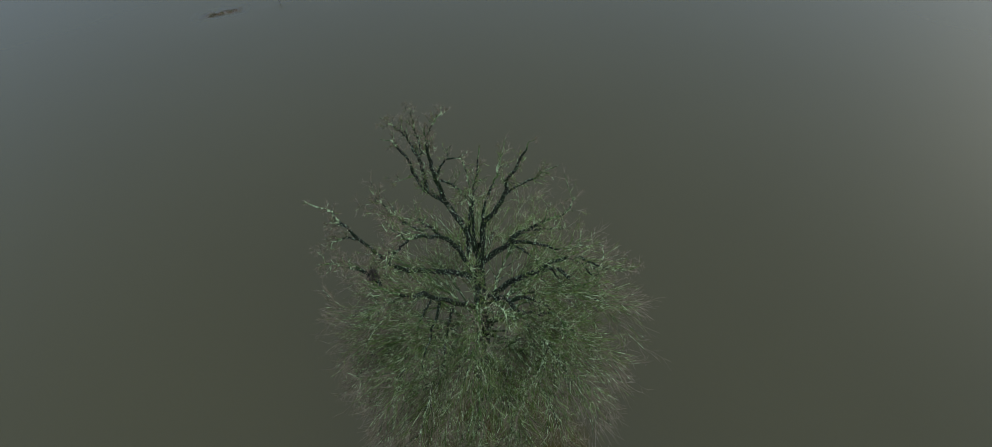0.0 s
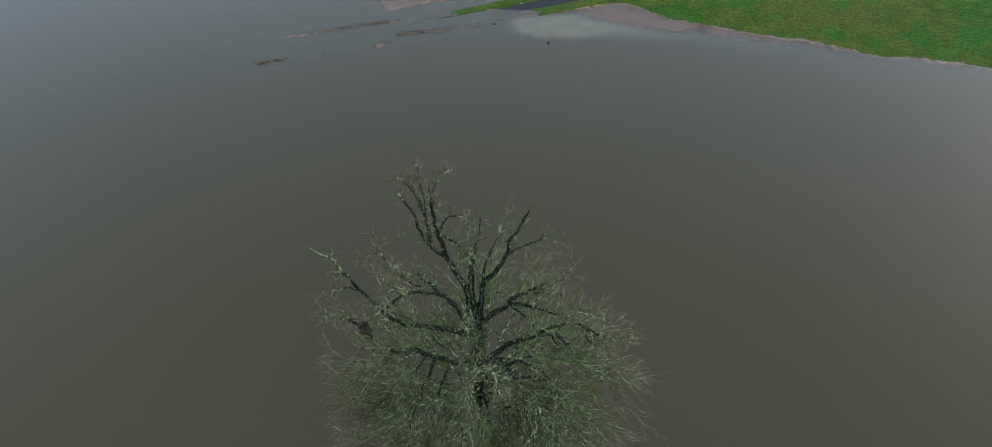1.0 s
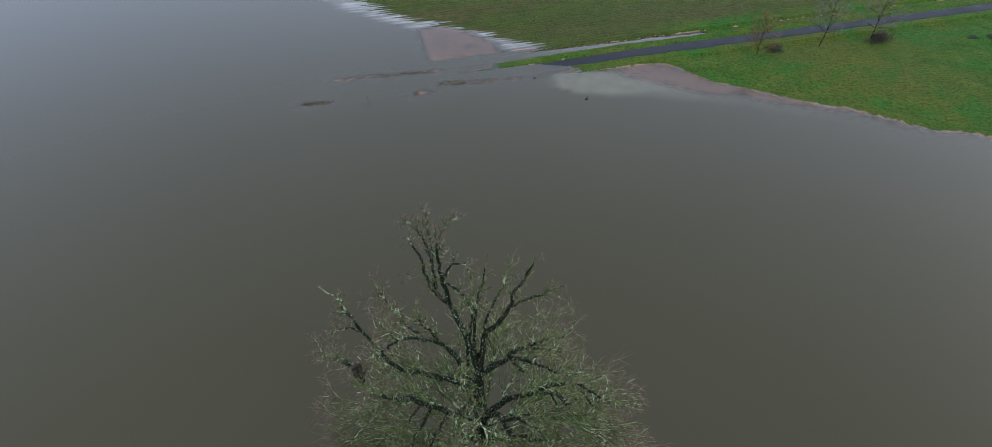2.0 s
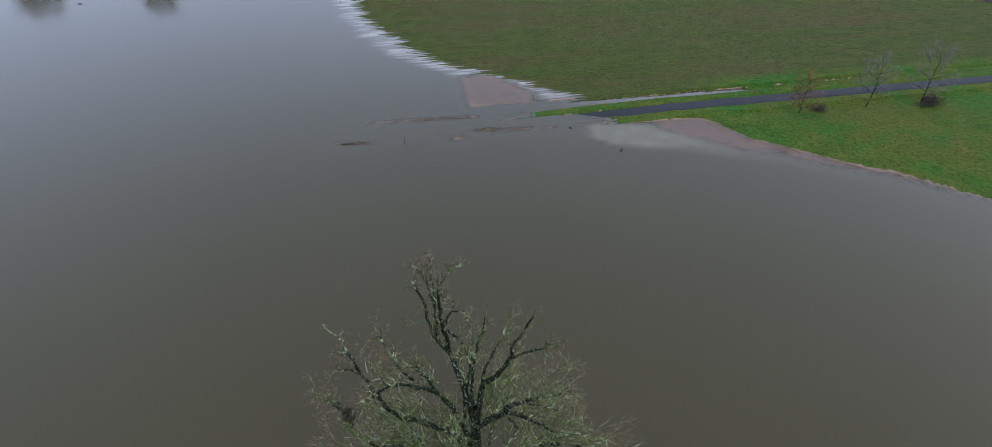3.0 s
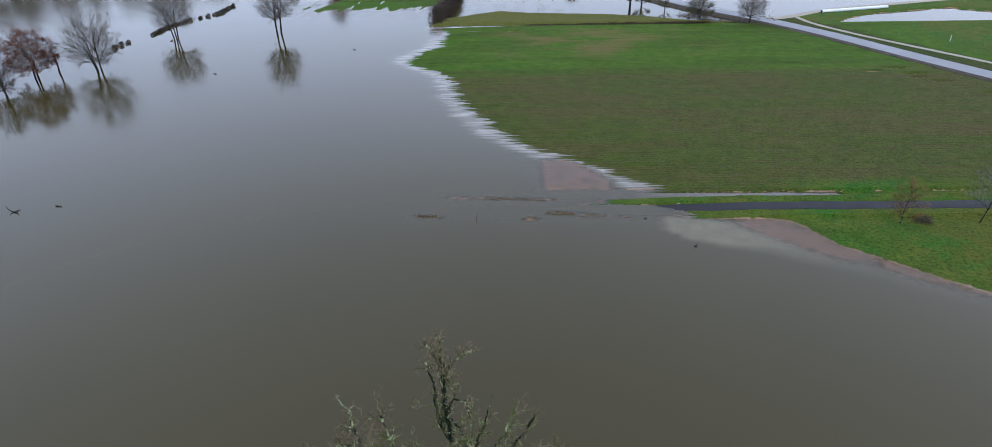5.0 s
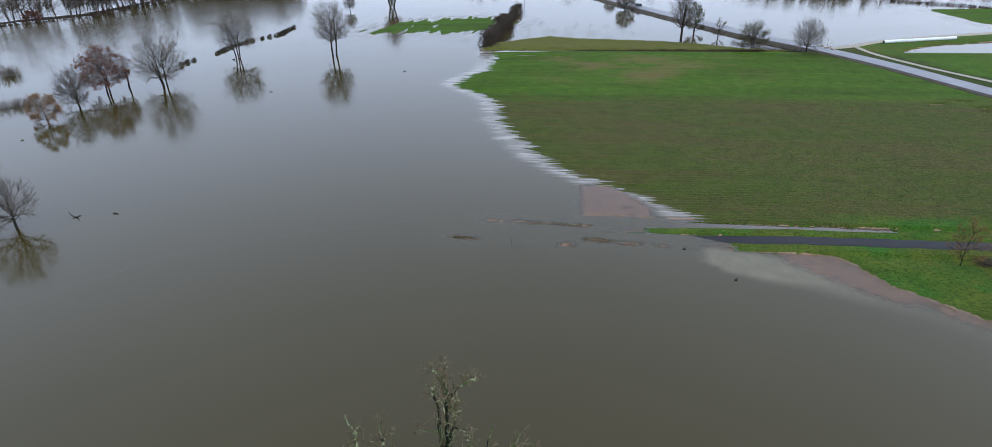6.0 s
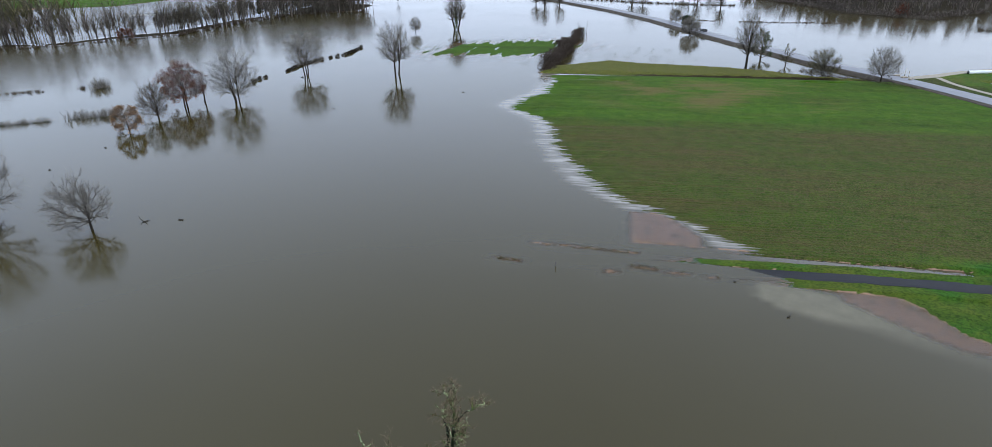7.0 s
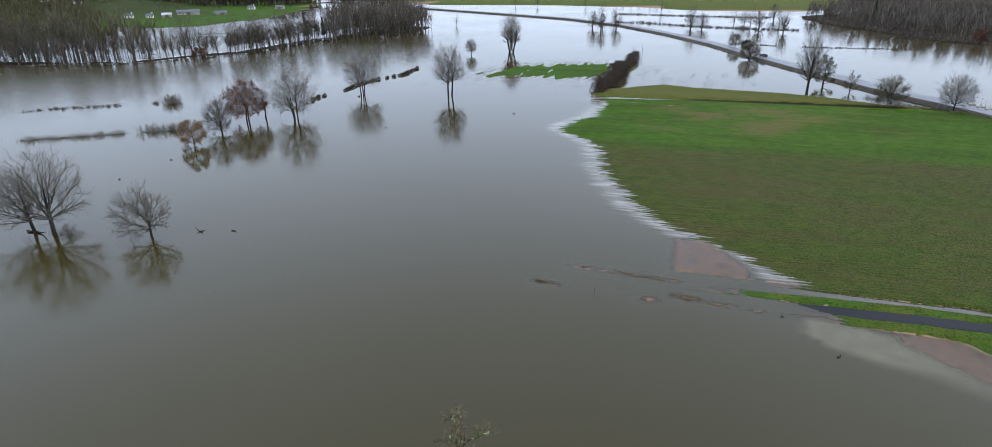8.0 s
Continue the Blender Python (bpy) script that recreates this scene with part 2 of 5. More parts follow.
def fbm(x, y, octaves=4):
    total, amp, scale = 0.0, 0.5, 1.0
    for k in range(octaves):
        total = total + amp * (value_noise(x * scale + 17 * k, y * scale + 31 * k) - 0.5) * 2
        amp, scale = amp * 0.5, scale * 2.03
    return total


def inside(x, y, poly):
    """Metres inside a polygon's edge (outside: minus)."""
    best, within = np.full(x.shape, 1e9), np.zeros(x.shape, bool)
    for (ax, ay), (bx, by) in zip(poly, poly[1:] + poly[:1]):
        dx, dy = bx - ax, by - ay
        s = np.clip(((x - ax) * dx + (y - ay) * dy) / (dx * dx + dy * dy), 0, 1)
        best = np.minimum(best, np.hypot(x - ax - s * dx, y - ay - s * dy))
        if ay != by:
            within ^= ((ay > y) != (by > y)) & (x < (bx - ax) * (y - ay) / (by - ay) + ax)
    return np.where(within, best, -best)


def along(x, y, line):
    """Distance to a polyline."""
    best = np.full(x.shape, 1e9)
    for (ax, ay), (bx, by) in zip(line, line[1:]):
        dx, dy = bx - ax, by - ay
        s = np.clip(((x - ax) * dx + (y - ay) * dy) / (dx * dx + dy * dy), 0, 1)
        best = np.minimum(best, np.hypot(x - ax - s * dx, y - ay - s * dy))
    return best


def step(lo, hi, a):
    s = np.clip((a - lo) / (hi - lo), 0, 1)
    return s * s * (3 - 2 * s)


ROAD_LINE = [(118, 118), (84, 155), (58, 179.5), (42, 195), (22, 216), (2, 233), (-22, 249), (-48, 272), (-82, 303), (-120, 340),
             (-162, 374), (-216, 410), (-281, 437), (-374, 453), (-480, 470), (-700, 500)]
SHORE_V = (7.9, 10, 12, 16, 21, 26, 32, 41, 56, 71, 78, 86, 94, 104, 118, 131)
SHORE_U = (-3, -5, -8.5, -13.5, -18, -23, -28.5, -33, -37.5, -41, -47, -54, -51, -46, -45, -49)
MEADOW = [(-6, 82.6), (0.8, 84.6), (8.3, 87.0), (13.4, 88.6), (16.8, 87.2), (20.4, 84.3), (24.4, 83.3), (28.8, 81.5), (33.1, 79.7), (37.5, 78.9), (42.3, 77.3), (45, 76.0),
          (52.2, 74.8), (57, 73.9), (90, 66), (170, 50), (330, 60), (330, 210), (100, 135), (60, 112), (30, 99), (0, 86)]
MUD_SHELF = [(7, 86.6), (13.4, 89.4), (17.2, 88.2), (20.8, 85.2), (24.4, 84.2), (29, 82.4), (33.5, 80.5), (38, 79.8), (43, 78.2), (57, 74.8), (57, 73.4), (43, 76.7), (38, 78.2), (32.9, 78.7),
             (28.5, 79.7), (24.2, 81.1), (20.2, 80.5), (15.5, 82.0), (12.1, 83.0), (8.4, 84.4)]
SILT_CLOUD = [(-3.6, 83.4), (-2.0, 79.0), (1.5, 77.4), (6, 77.2), (12, 77.8), (22, 77.0), (36, 75.5), (36, 78.5), (22, 82), (12, 86), (2, 85.6)]
BANK = [(-101, 187.5), (-60, 204.5), (-18, 222.5), (-2, 230), (-12, 229), (-20, 226.5), (-37, 228), (-55, 226), (-75, 220), (-89, 219), (-97, 208), (-103, 198)]
EAST = [(2, 238), (9, 246), (16, 256), (30, 270), (60, 297), (130, 350), (400, 420), (700, 100), (250, -50), (118, 118), (84, 155), (58, 180), (42, 196), (22, 217)]
POND = [(25, 243), (29, 252), (41, 264), (62, 282), (95, 276), (84, 250), (58, 238), (46, 231.5), (36, 231)]
ISLAND = [(-158, 199), (-149, 207), (-133, 211), (-121, 221), (-121, 244), (-138, 249), (-150, 236), (-162, 222)]
MUDFLAT = [(-26.3, 95.3), (-24.6, 90.6), (-21.4, 84.7), (-12.6, 88.6), (-13.0, 91.5), (-16, 94.2), (-22.2, 97.0)]
WEST_BANK = [(-520, -40), (-379, 78), (-347, 105), (-327, 125.5), (-324, 148), (-312, 175.5), (-330, 221), (-334, 262), (-307, 300), (-318, 322),
             (-397, 377), (-420, 350), (-372, 300), (-350, 262), (-347, 215), (-330, 178), (-342, 150), (-343, 128), (-362, 112), (-398, 92), (-540, -20)]
WEST_HILL = [(-650, -300), (-565, 60), (-556, 116), (-555, 177), (-541, 208), (-512, 234), (-520, 270), (-546, 330), (-600, 400), (-760, 520), (-3400, 1200), (-3400, -1200)]
FAR_FIELD = [(-640, 545), (-519, 520), (-403, 570), (-300, 575), (-205, 565), (-145, 595), (-95, 690), (200, 900), (3400, 3400), (-3400, 3400), (-3400, 1200)]
EAST_WOOD = [(-135, 545), (-129, 529), (-88, 473), (-57, 447), (-40, 423), (-14, 414), (5, 407), (17, 430), (33, 470), (120, 520), (700, 640), (900, 1300), (-60, 1000), (-90, 640)]
EAST_FIELD = [(36, 352), (52, 322), (60, 309), (110, 318), (300, 400), (300, 470), (62, 366)]

# drowned verge tops: line, width, tufts, lift
CLUMPS = [([(-36.2, 69.0), (-34.4, 69.7), (-32.8, 70.1)], 0.16, 60, 0.1), ([(-34.0, 76.3), (-31.6, 77.2)], 0.14, 30, 0.0), ([(-30.8, 77.6), (-28.6, 78.4)], 0.14, 40, 0.0), ([(-28.0, 78.5), (-23.5, 80.2), (-19.6, 81.6)], 0.2, 150, 0.05),
          ([(-20.8, 74.3), (-20.0, 75.0)], 0.4, 60, 0.0), ([(-18.4, 77.5), (-15.2, 78.6)], 0.28, 110, 0.05), ([(-13.4, 78.8), (-11.4, 79.7)], 0.3, 90, 0.0), ([(-8.4, 80.5), (-7.4, 81.0)], 0.12, 18, 0.0), ([(-20.8, 85.4), (-12, 88.9), (-6, 91.4)], 0.15, 90, 0.0)]

PUDDLES = [(36, 183, 2.5), (40, 179, 3), (31, 178, 2), (41, 176, 2), (45, 174, 2.5), (54, 168, 2.5), (-82, 186, 5), (-72, 188, 3), (-20, 216, 3), (-13, 219, 3)]  # wet streaks: place, half length


def grades(lo, a, b, hi, fine, grow=1.35):
    """Grid lines: even between a and b, ever wider out to lo and hi."""
    mid = list(np.arange(a, b, fine))
    out, s, left, right = [], fine, mid[0], mid[-1]
    down, up = [], []
    while left > lo:
        s *= grow
        left -= s
        down.append(left)
    s = fine
    while right < hi:
        s *= grow
        right += s
        up.append(right)
    return np.array(down[::-1] + mid + up)


LINES_U = np.unique(np.concatenate([np.arange(-440, -120, 5), np.arange(-120, -58, 0.9), np.arange(-58, 50, 0.6), np.arange(50, 112, 1.6), np.arange(112, 240, 4), grades(-3600, -440, 240, 3600, 40, 1.3)]))
LINES_V = np.unique(np.concatenate([np.arange(-60, -37, 2.0), np.arange(-37, -14, 0.5), np.arange(-14, 6, 0.3), np.arange(6, 32, 0.21), np.arange(32, 134, 0.4), np.arange(134, 212, 0.85), np.arange(212, 520, 5), grades(-3600, -60, 520, 3600, 40, 1.3)]))


def land_height(u, v, x, y):
    """Height over the flood, and how much of each cover grows there."""
    wide, small, tiny = fbm(x / 30, y / 30), fbm(x / 3, y / 3), fbm(x / 0.8, y / 0.8, 3)
    z = -1.5 + 0.2 * wide
    # the drilled field
    furrow = 0.6 * np.sin(2 * np.pi * (v + 0.15 * fbm(u / 25, v / 3)) / 0.9) + 1.7 * fbm(u / 16, v / 0.62, 3)
    rise = u - np.interp(v, SHORE_V, SHORE_U) + 1.6 * fbm(u / 12, v / 9) + 0.5 * tiny
    top = np.clip(0.032 * rise, -1.4, 0.30 + 0.02 * np.clip(rise - 15, 0, 12)) + 0.075 * furrow * step(-25, 0, rise) * (1 - 0.55 * step(0, 30, rise))
    in_field = step(4.6, 5.6, v + 0.35 * small + 0.25 * tiny) * (1 - step(129.3, 130.2, v))
    z = np.where(in_field > 0, np.maximum(z, -1.5 + (top + 1.5) * in_field), z)
    # the mud flat in the field's flooded corner
    flat = inside(x, y, MUDFLAT)
    z = np.where(v > 5, np.maximum(z, -0.012 + 0.004 * small + 0.22 * np.minimum(flat + 0.4 * small, 0)), z)
    # the lane, its verges and the ditch beside it
    crest = np.clip(0.04 * (u + 1.0), -0.6, 0.42)
    bed = crest - 0.04 + 0.0 * v
    mounds = 0.30 * np.clip(fbm(u / 5 + 40, v / 1.5), 0, 1) + 0.05 * small
    north = np.clip(0.03 * (u + 11), -0.32, 0.5) + mounds * step(-45, -20, u)
    south = np.clip(0.035 * (u - 1), -0.36, 0.45) + mounds * step(-42, -18, u)
    shoulder = step(3.6, 3.0, np.abs(v - 0.1)) * step(-50, -34, u)
    verge = np.where(v > 0, north, south)
    rim = np.abs(v + 0.2 * small + 0.15 * tiny)
    strip = np.where(rim < 1.3, bed, np.where(rim < 1.5, (bed + verge) / 2, verge))
    z = np.where(np.abs(v - 0.1) < 3.6, np.maximum(z, -1.5 + (strip + 1.5) * shoulder), z)
    wavy = v + 0.28 * small + 0.16 * tiny
    ditch = (wavy > 3.3) & (wavy < 5.2)
    z = np.where(ditch & (u > -12), np.clip(-0.16 + 0.03 * small + 0.028 * np.clip(u - 20, 0, 14), -1, 0.2), z)
    # the meadow south of it
    d = inside(x, y, MEADOW) + 0.35 * small + 0.6 * fbm(x / 9, y / 9) + 0.25 * tiny
    pasture = np.where(d > 0, np.clip(0.05 * d, 0, 0.45), np.clip(0.14 * d, -1.5, 0)) + (0.04 * small + 0.03 * tiny) * step(-1, 1, d)
    shelf = inside(x, y, MUD_SHELF) + 0.5 * small + 0.3 * tiny
    pasture = np.maximum(pasture, -0.012 + 0.005 * small + 0.2 * np.minimum(shelf, 0))
    pasture = pasture - 0.1 * step(-6.0, -5.0, v) * step(-3.2, -4.0, v) * step(18, 26, u)
    puddle = step(5.0, 2.0, np.hypot(x - 67.5, (y - 99) * 0.8))
    pasture = pasture - 0.6 * puddle
    z = np.where(v < -1.9, np.maximum(z, pasture), z)
    # what is left of the drowned verges beyond the lane's end
    humps = 0.0 * v
    for line, width, count, lift in CLUMPS:
        hump = 0.6 * width - 0.02 - along(x, y, line) + 0.55 * tiny + 0.1 * small
        z, humps = np.maximum(z, np.minimum(0.25 * hump, 0.01 + 0.02 * tiny)), np.maximum(humps, step(-0.5, -0.1, hump))
    # the grass bank beyond the field, with a wet furrow at its foot
    b = inside(x, y, BANK) + 1.2 * small
    z = np.maximum(z, np.clip(0.35 * b, -1.5, 0.8 + 0.15 * wide))
    z = np.where((v > 129.2) & (v < 132.2) & (u > -52) & (u < 44), -0.12 + 0.02 * small + 0.16 * step(-22, -14, u), z)
    for px, py, long in PUDDLES:
        pu, pv = px * COS + (py - LANE_Y) * SIN, -px * SIN + (py - LANE_Y) * COS
        hole = step(1.2, 0.6, np.hypot((u - pu) / long, (v - pv) / 1.0) + 0.5 * small)
        z = z * (1 - hole) - 0.05 * hole
    # land east of the road, with a pond
    e = inside(x, y, EAST) + 1.0 * small
    pond = inside(x, y, POND) + 2.2 * fbm(x / 6, y / 6)
    z = np.maximum(z, np.clip(0.25 * e, -1.5, 0.55) - 0.9 * step(-1.0, 1.5, pond) * step(0, 3, e))
    z = z + 0.75 * step(0.8, 1.2, fbm(x / 4 + 9, y / 2.5 + 3) + 0.9 * step(70, 90, x)) * step(1, 3, pond)
    # the drowned strip of crop beyond the bank, showing in stripes
    i = inside(x, y, ISLAND)
    stripes = fbm((x + 0.35 * y) / 1.7, (y - 0.35 * x) / 16, 3)
    z = np.maximum(z, np.clip(0.014 * (np.minimum(i, 5.5) + 0.5 + 13 * stripes), -1.5, 0.12))
    # river bank, wooded land, hills
    wb = inside(x, y, WEST_BANK) - 6.0 + 3 * wide + 9 * fbm(x / 26, y / 26, 3)
    z = np.maximum(z, np.clip(0.12 * wb, -1.5, 0.22))
    hill = inside(x, y, WEST_HILL) + 6 * wide
    z = np.maximum(z, np.clip(0.02 * hill, -1.5, 1.2) + 0.085 * np.clip(hill - 70, 0, 500) + 0.05 * np.clip(hill - 570, 0, 900))
    far = inside(x, y, FAR_FIELD) + 8 * wide
    z = np.maximum(z, np.clip(0.02 * far, -1.5, 0.8) + 0.03 * np.clip(far - 260, 0, 1600))
    ew = inside(x, y, EAST_WOOD) + 4 * wide
    z = np.maximum(z, np.clip(0.03 * ew, -1.5, 0.8) + 0.03 * np.clip(ew - 150, 0, 900))
    ef = inside(x, y, EAST_FIELD) + 3 * wide + 2 * small
    z = np.maximum(z, np.clip(0.02 * ef, -1.5, 0.3))
    # covers
    field = step(4.9, 5.6, v) * (1 - step(129, 130.5, v)) * step(108, 98, u)
    lush = np.maximum(0.85 * field * step(67, 82, v + 4.0 * fbm(u / 18, v / 5) + 1.5 * fbm(u / 14, v / 0.8, 3)), np.clip(step(0, 4, hill) + step(0, 4, far) * 0.6 + step(0, 3, ef) + step(-4, 2, i), 0, 1))
    edge = field * step(9.5, 6.2, v) * step(15, 24, u)
    bare = field * 0.75 * step(-0.3, 0.45, fbm(u / 14 + 5, v / 9 + 2) + 0.6 * fbm(u / 9, v / 0.7 + 2, 3)) * step(80, 96, v) * step(128, 118, v) * step(-38, -18, u) * step(45, 20, u) * 0.8
    # leaf litter on wood floors and banks; the ditch strip takes its dark colour
    litter_dark = np.clip(step(-12, -8, ew) + step(-9, -6, wb) + (v > 129.0) * (v < 133.0) * step(-24, -16, u) * step(46, 40, u), 0, 1)
    olive = np.clip(step(-1, 1, b) + 0.7 * step(0, 5, far), 0, 1)
    damp = step(0.01, -0.04, z + 0.03 * small) * (1 - step(-2, 1, i))
    mud = np.clip(np.maximum(step(-0.6, -0.1, flat) * step(0.03, 0.005, z), np.maximum(0.62 * humps, 0.9 * step(-0.8, 0, shelf) * step(0.02, 0.0, z))) + damp * (1 - 0.35 * field * step(2, -1, flat)) * (1 - litter_dark), 0, 1)
    return z, rise, {"field": np.clip(field - lush - edge, 0, 1), "lush": lush, "bare": bare, "litter_dark": litter_dark, "mud": mud, "olive": olive, "rough": 0.85 * step(15, 11, along(x, y, ROAD_LINE) + 3 * small) * step(0, 2, e) + step(60, 110, hill) * step(-0.35, 0.15, fbm(x / 90, y / 90) + 0.5 * step(260, 160, y))}


def sheet(name, z, covers, us, vs, material):
    """A grid of land or water on the lane's axes."""
    U, V = np.meshgrid(us, vs)
    X, Y = to_xy(U, V)
    nu, nv = len(us), len(vs)
    me = bpy.data.meshes.new(name)
    idx = np.arange(nu * nv).reshape(nv, nu)
    faces = np.stack([idx[:-1, :-1], idx[:-1, 1:], idx[1:, 1:], idx[1:, :-1]], -1).reshape(-1, 4)
    me.vertices.add(nu * nv)
    me.vertices.foreach_set("co", np.stack([X, Y, z], -1).ravel())
    me.loops.add(faces.size)
    me.loops.foreach_set("vertex_index", faces.ravel())
    me.polygons.add(len(faces))
    me.polygons.foreach_set("loop_start", np.arange(0, faces.size, 4))
    me.update(calc_edges=True)
    for key, value in covers.items():
        me.attributes.new(key, "FLOAT", "POINT").data.foreach_set("value", np.ascontiguousarray(value, np.float32).ravel())
    me.polygons.foreach_set("use_smooth", np.ones(len(faces), bool))
    me.materials.append(material)
    return new(name, me)


GU, GV = np.meshgrid(LINES_U, LINES_V)
GX, GY = to_xy(GU, GV)
GZ, RISE, COVERS = land_height(GU, GV, GX, GY)
tagged(sheet("ground", GZ, COVERS, LINES_U, LINES_V, GROUND), "flooded river meadows with a drilled green-brown field", "ground", kind="structure")
# sky reflection painted pale over the field's edge; silt hangs off the lane's mouth
NEAR_FIELD = step(5.5, 8, GV) * step(132.5, 131.5, GV) * step(-90, -60, GU)
FINE = fbm(GX / 2.5, GY / 2.5, 3)
CLOUD = np.clip((inside(GX, GY, SILT_CLOUD) + 0.5 * FINE) / (0.9 + 0.14 * np.clip(GX, 0, 40)), 0, 1) * (1 - 0.6 * step(6, 26, GX))
DEPTH = np.clip(-GZ, 0, 9)
ON_FLAT = step(-1.5, 0.5, inside(GX, GY, MUDFLAT))
# sky mirrored in the thin water, put into the colour as pale streaks
PALE = NEAR_FIELD * step(-6.4, -2.2, RISE + 1.8 * fbm(GU / 6, GV / 0.9, 3)) * (1 - ON_FLAT) * (0.3 + 0.6 * step(-0.25, 0.25, fbm(GU / 8, GV / 0.45, 2)))
SILT_GLARE = np.clip(PALE + 0.3 * step(3.3, 3.9, GV) * step(5.5, 4.9, GV) * step(-9, 6, GU) * step(34, 28, GU) + 0.05 * step(100, 20, np.abs(GU)) * np.exp(-DEPTH / 0.5), 0, 1)
SHALLOW = np.exp(-DEPTH / 0.085) * 0.97 * (1 - 0.85 * NEAR_FIELD * (1 - ON_FLAT))
HALF = slice(None, None, 2)
tagged(sheet("water", np.zeros(GZ[:, HALF].shape), {"shallow": SHALLOW[:, HALF], "silt_glare": SILT_GLARE[:, HALF], "haze": 0.7 * CLOUD[:, HALF]}, LINES_U[HALF], LINES_V, WATER),
       "calm brown flood water reflecting a pale overcast sky", "water", kind="structure")


def ground_at(x, y):
    """Height of the land, not less than the flood's bed."""
    a, b = np.array([[float(x)]]), np.array([[float(y)]])
    u, v = to_uv(a, b)
    return float(land_height(u, v, a, b)[0][0, 0])


def resample(line, gap):
    pts = [Vector((*p, 0)) for p in line]
    out = []
    for a, b in zip(pts, pts[1:]):
        k = max(1, int((b - a).length / gap))
        out += [a.lerp(b, i / k) for i in range(k)]
    out.append(pts[-1])
    for _ in range(6):  # ease the corners
        out = [out[0]] + [(p + 2 * q + r) / 4 for p, q, r in zip(out, out[1:], out[2:])] + [out[-1]]
    return out


def ribbon(name, line, profile, material, gap=4.0, wobble=0.0, seed=0):
    """A strip of ground along a line; profile: offsets across it and heights."""
    rng = random.Random(seed)
    pts = resample(line, gap)
    verts, faces, k = [], [], len(profile)
    for i, p in enumerate(pts):
        t = (pts[min(i + 1, len(pts) - 1)] - pts[max(i - 1, 0)]).normalized()
        side = Vector((t.y, -t.x, 0))
        for off, z in profile:
            verts.append(p + side * (off + rng.uniform(-wobble, wobble)) + Vector((0, 0, z + rng.uniform(-wobble, wobble) * 0.2)))
    for i in range(len(pts) - 1):
        for j in range(k - 1):
            a = i * k + j
            faces.append((a, a + k, a + k + 1, a + 1))
    me = bpy.data.meshes.new(name)
    me.from_pydata(verts, [], faces)
    me.materials.append(material)
    return new(name, me)


tagged(ribbon("embankment", ROAD_LINE, [(-7.5, -1.6), (-5.2, 0.1), (-4.2, 0.75), (-3.3, 0.93), (3.3, 0.93), (4.2, 0.7), (5.4, 0.05), (8, -1.6)], VERGE, 3.0, 0.35, 3),
       "low road embankment with brown winter verge", "embankment", kind="structure")
tagged(ribbon("road", ROAD_LINE, [(-3.1, 0.96), (-3.0, 1.02), (0, 1.08), (3.0, 1.02), (3.1, 0.96)], ROAD, 3.0), "grey wet asphalt country road on a bank", "road", kind="structure")
lane_pts = [(u, 0.04 * (u + 1.0) if u < 9.5 else 0.42) for u in range(-8, 132, 2)]
me = bpy.data.meshes.new("lane")
lv, lf = [], []
lane_rng = random.Random(11)
for u, z in lane_pts:
    for off, dz in ((-1.15, -0.03), (-1.05, 0.01), (-0.5, 0.04), (0.5, 0.05), (1.1, 0.04), (1.2, -0.03)):
        o = off + (lane_rng.uniform(-0.15, 0.15) if abs(off) > 1 else 0)
        lv.append((*to_xy(u, o), z + dz + 0.1 * off * max(0.0, 1 - max(u, 0) / 10)))
for i in range(len(lane_pts) - 1):
    for j in range(5):
        a = i * 6 + j
        lf.append((a, a + 6, a + 7, a + 1))
me.from_pydata(lv, [], lf)
me.materials.append(LANE)
tagged(new("lane", me), "narrow dark wet asphalt lane running into the flood", "lane", kind="structure")
TRACK = [(5, 237), (11.5, 243.5), (15.5, 252), (28, 266), (54, 290), (100, 330)]
tagged(ribbon("gravel_track", TRACK, [(-1.6, 0.5), (-1.4, 0.68), (1.4, 0.68), (1.6, 0.5)], GRAVEL, 3.0, 0.15, 5), "pale gravel farm track branching off the road", "track", kind="structure")
TRACK_LOW = [(12.5, 242), (15, 235.5), (21, 228.5), (33, 217), (45, 207.5), (64, 192), (92, 163), (125, 125)]
tagged(ribbon("gravel_path", TRACK_LOW, [(-0.9, 0.5), (-0.75, 0.66), (0.75, 0.66), (0.9, 0.5)], GRAVEL, 3.0, 0.12, 6), "narrow pale gravel path beside the road", "path", kind="structure")

# ---- trees ----
def part(name, me, parent, label="", kind=""):
    """Links a mesh as one part under a thing."""
    ob = new(name, me)
    ob.parent = parent
    return tagged(ob, label, kind=kind)


def thing(name, at, label, category, group="", rz=0.0):
    ob = new(name)
    ob.empty_display_size = 0.2
    ob.matrix_basis = pose(*at, 0, 0, rz)
    return tagged(ob, label, category, group)


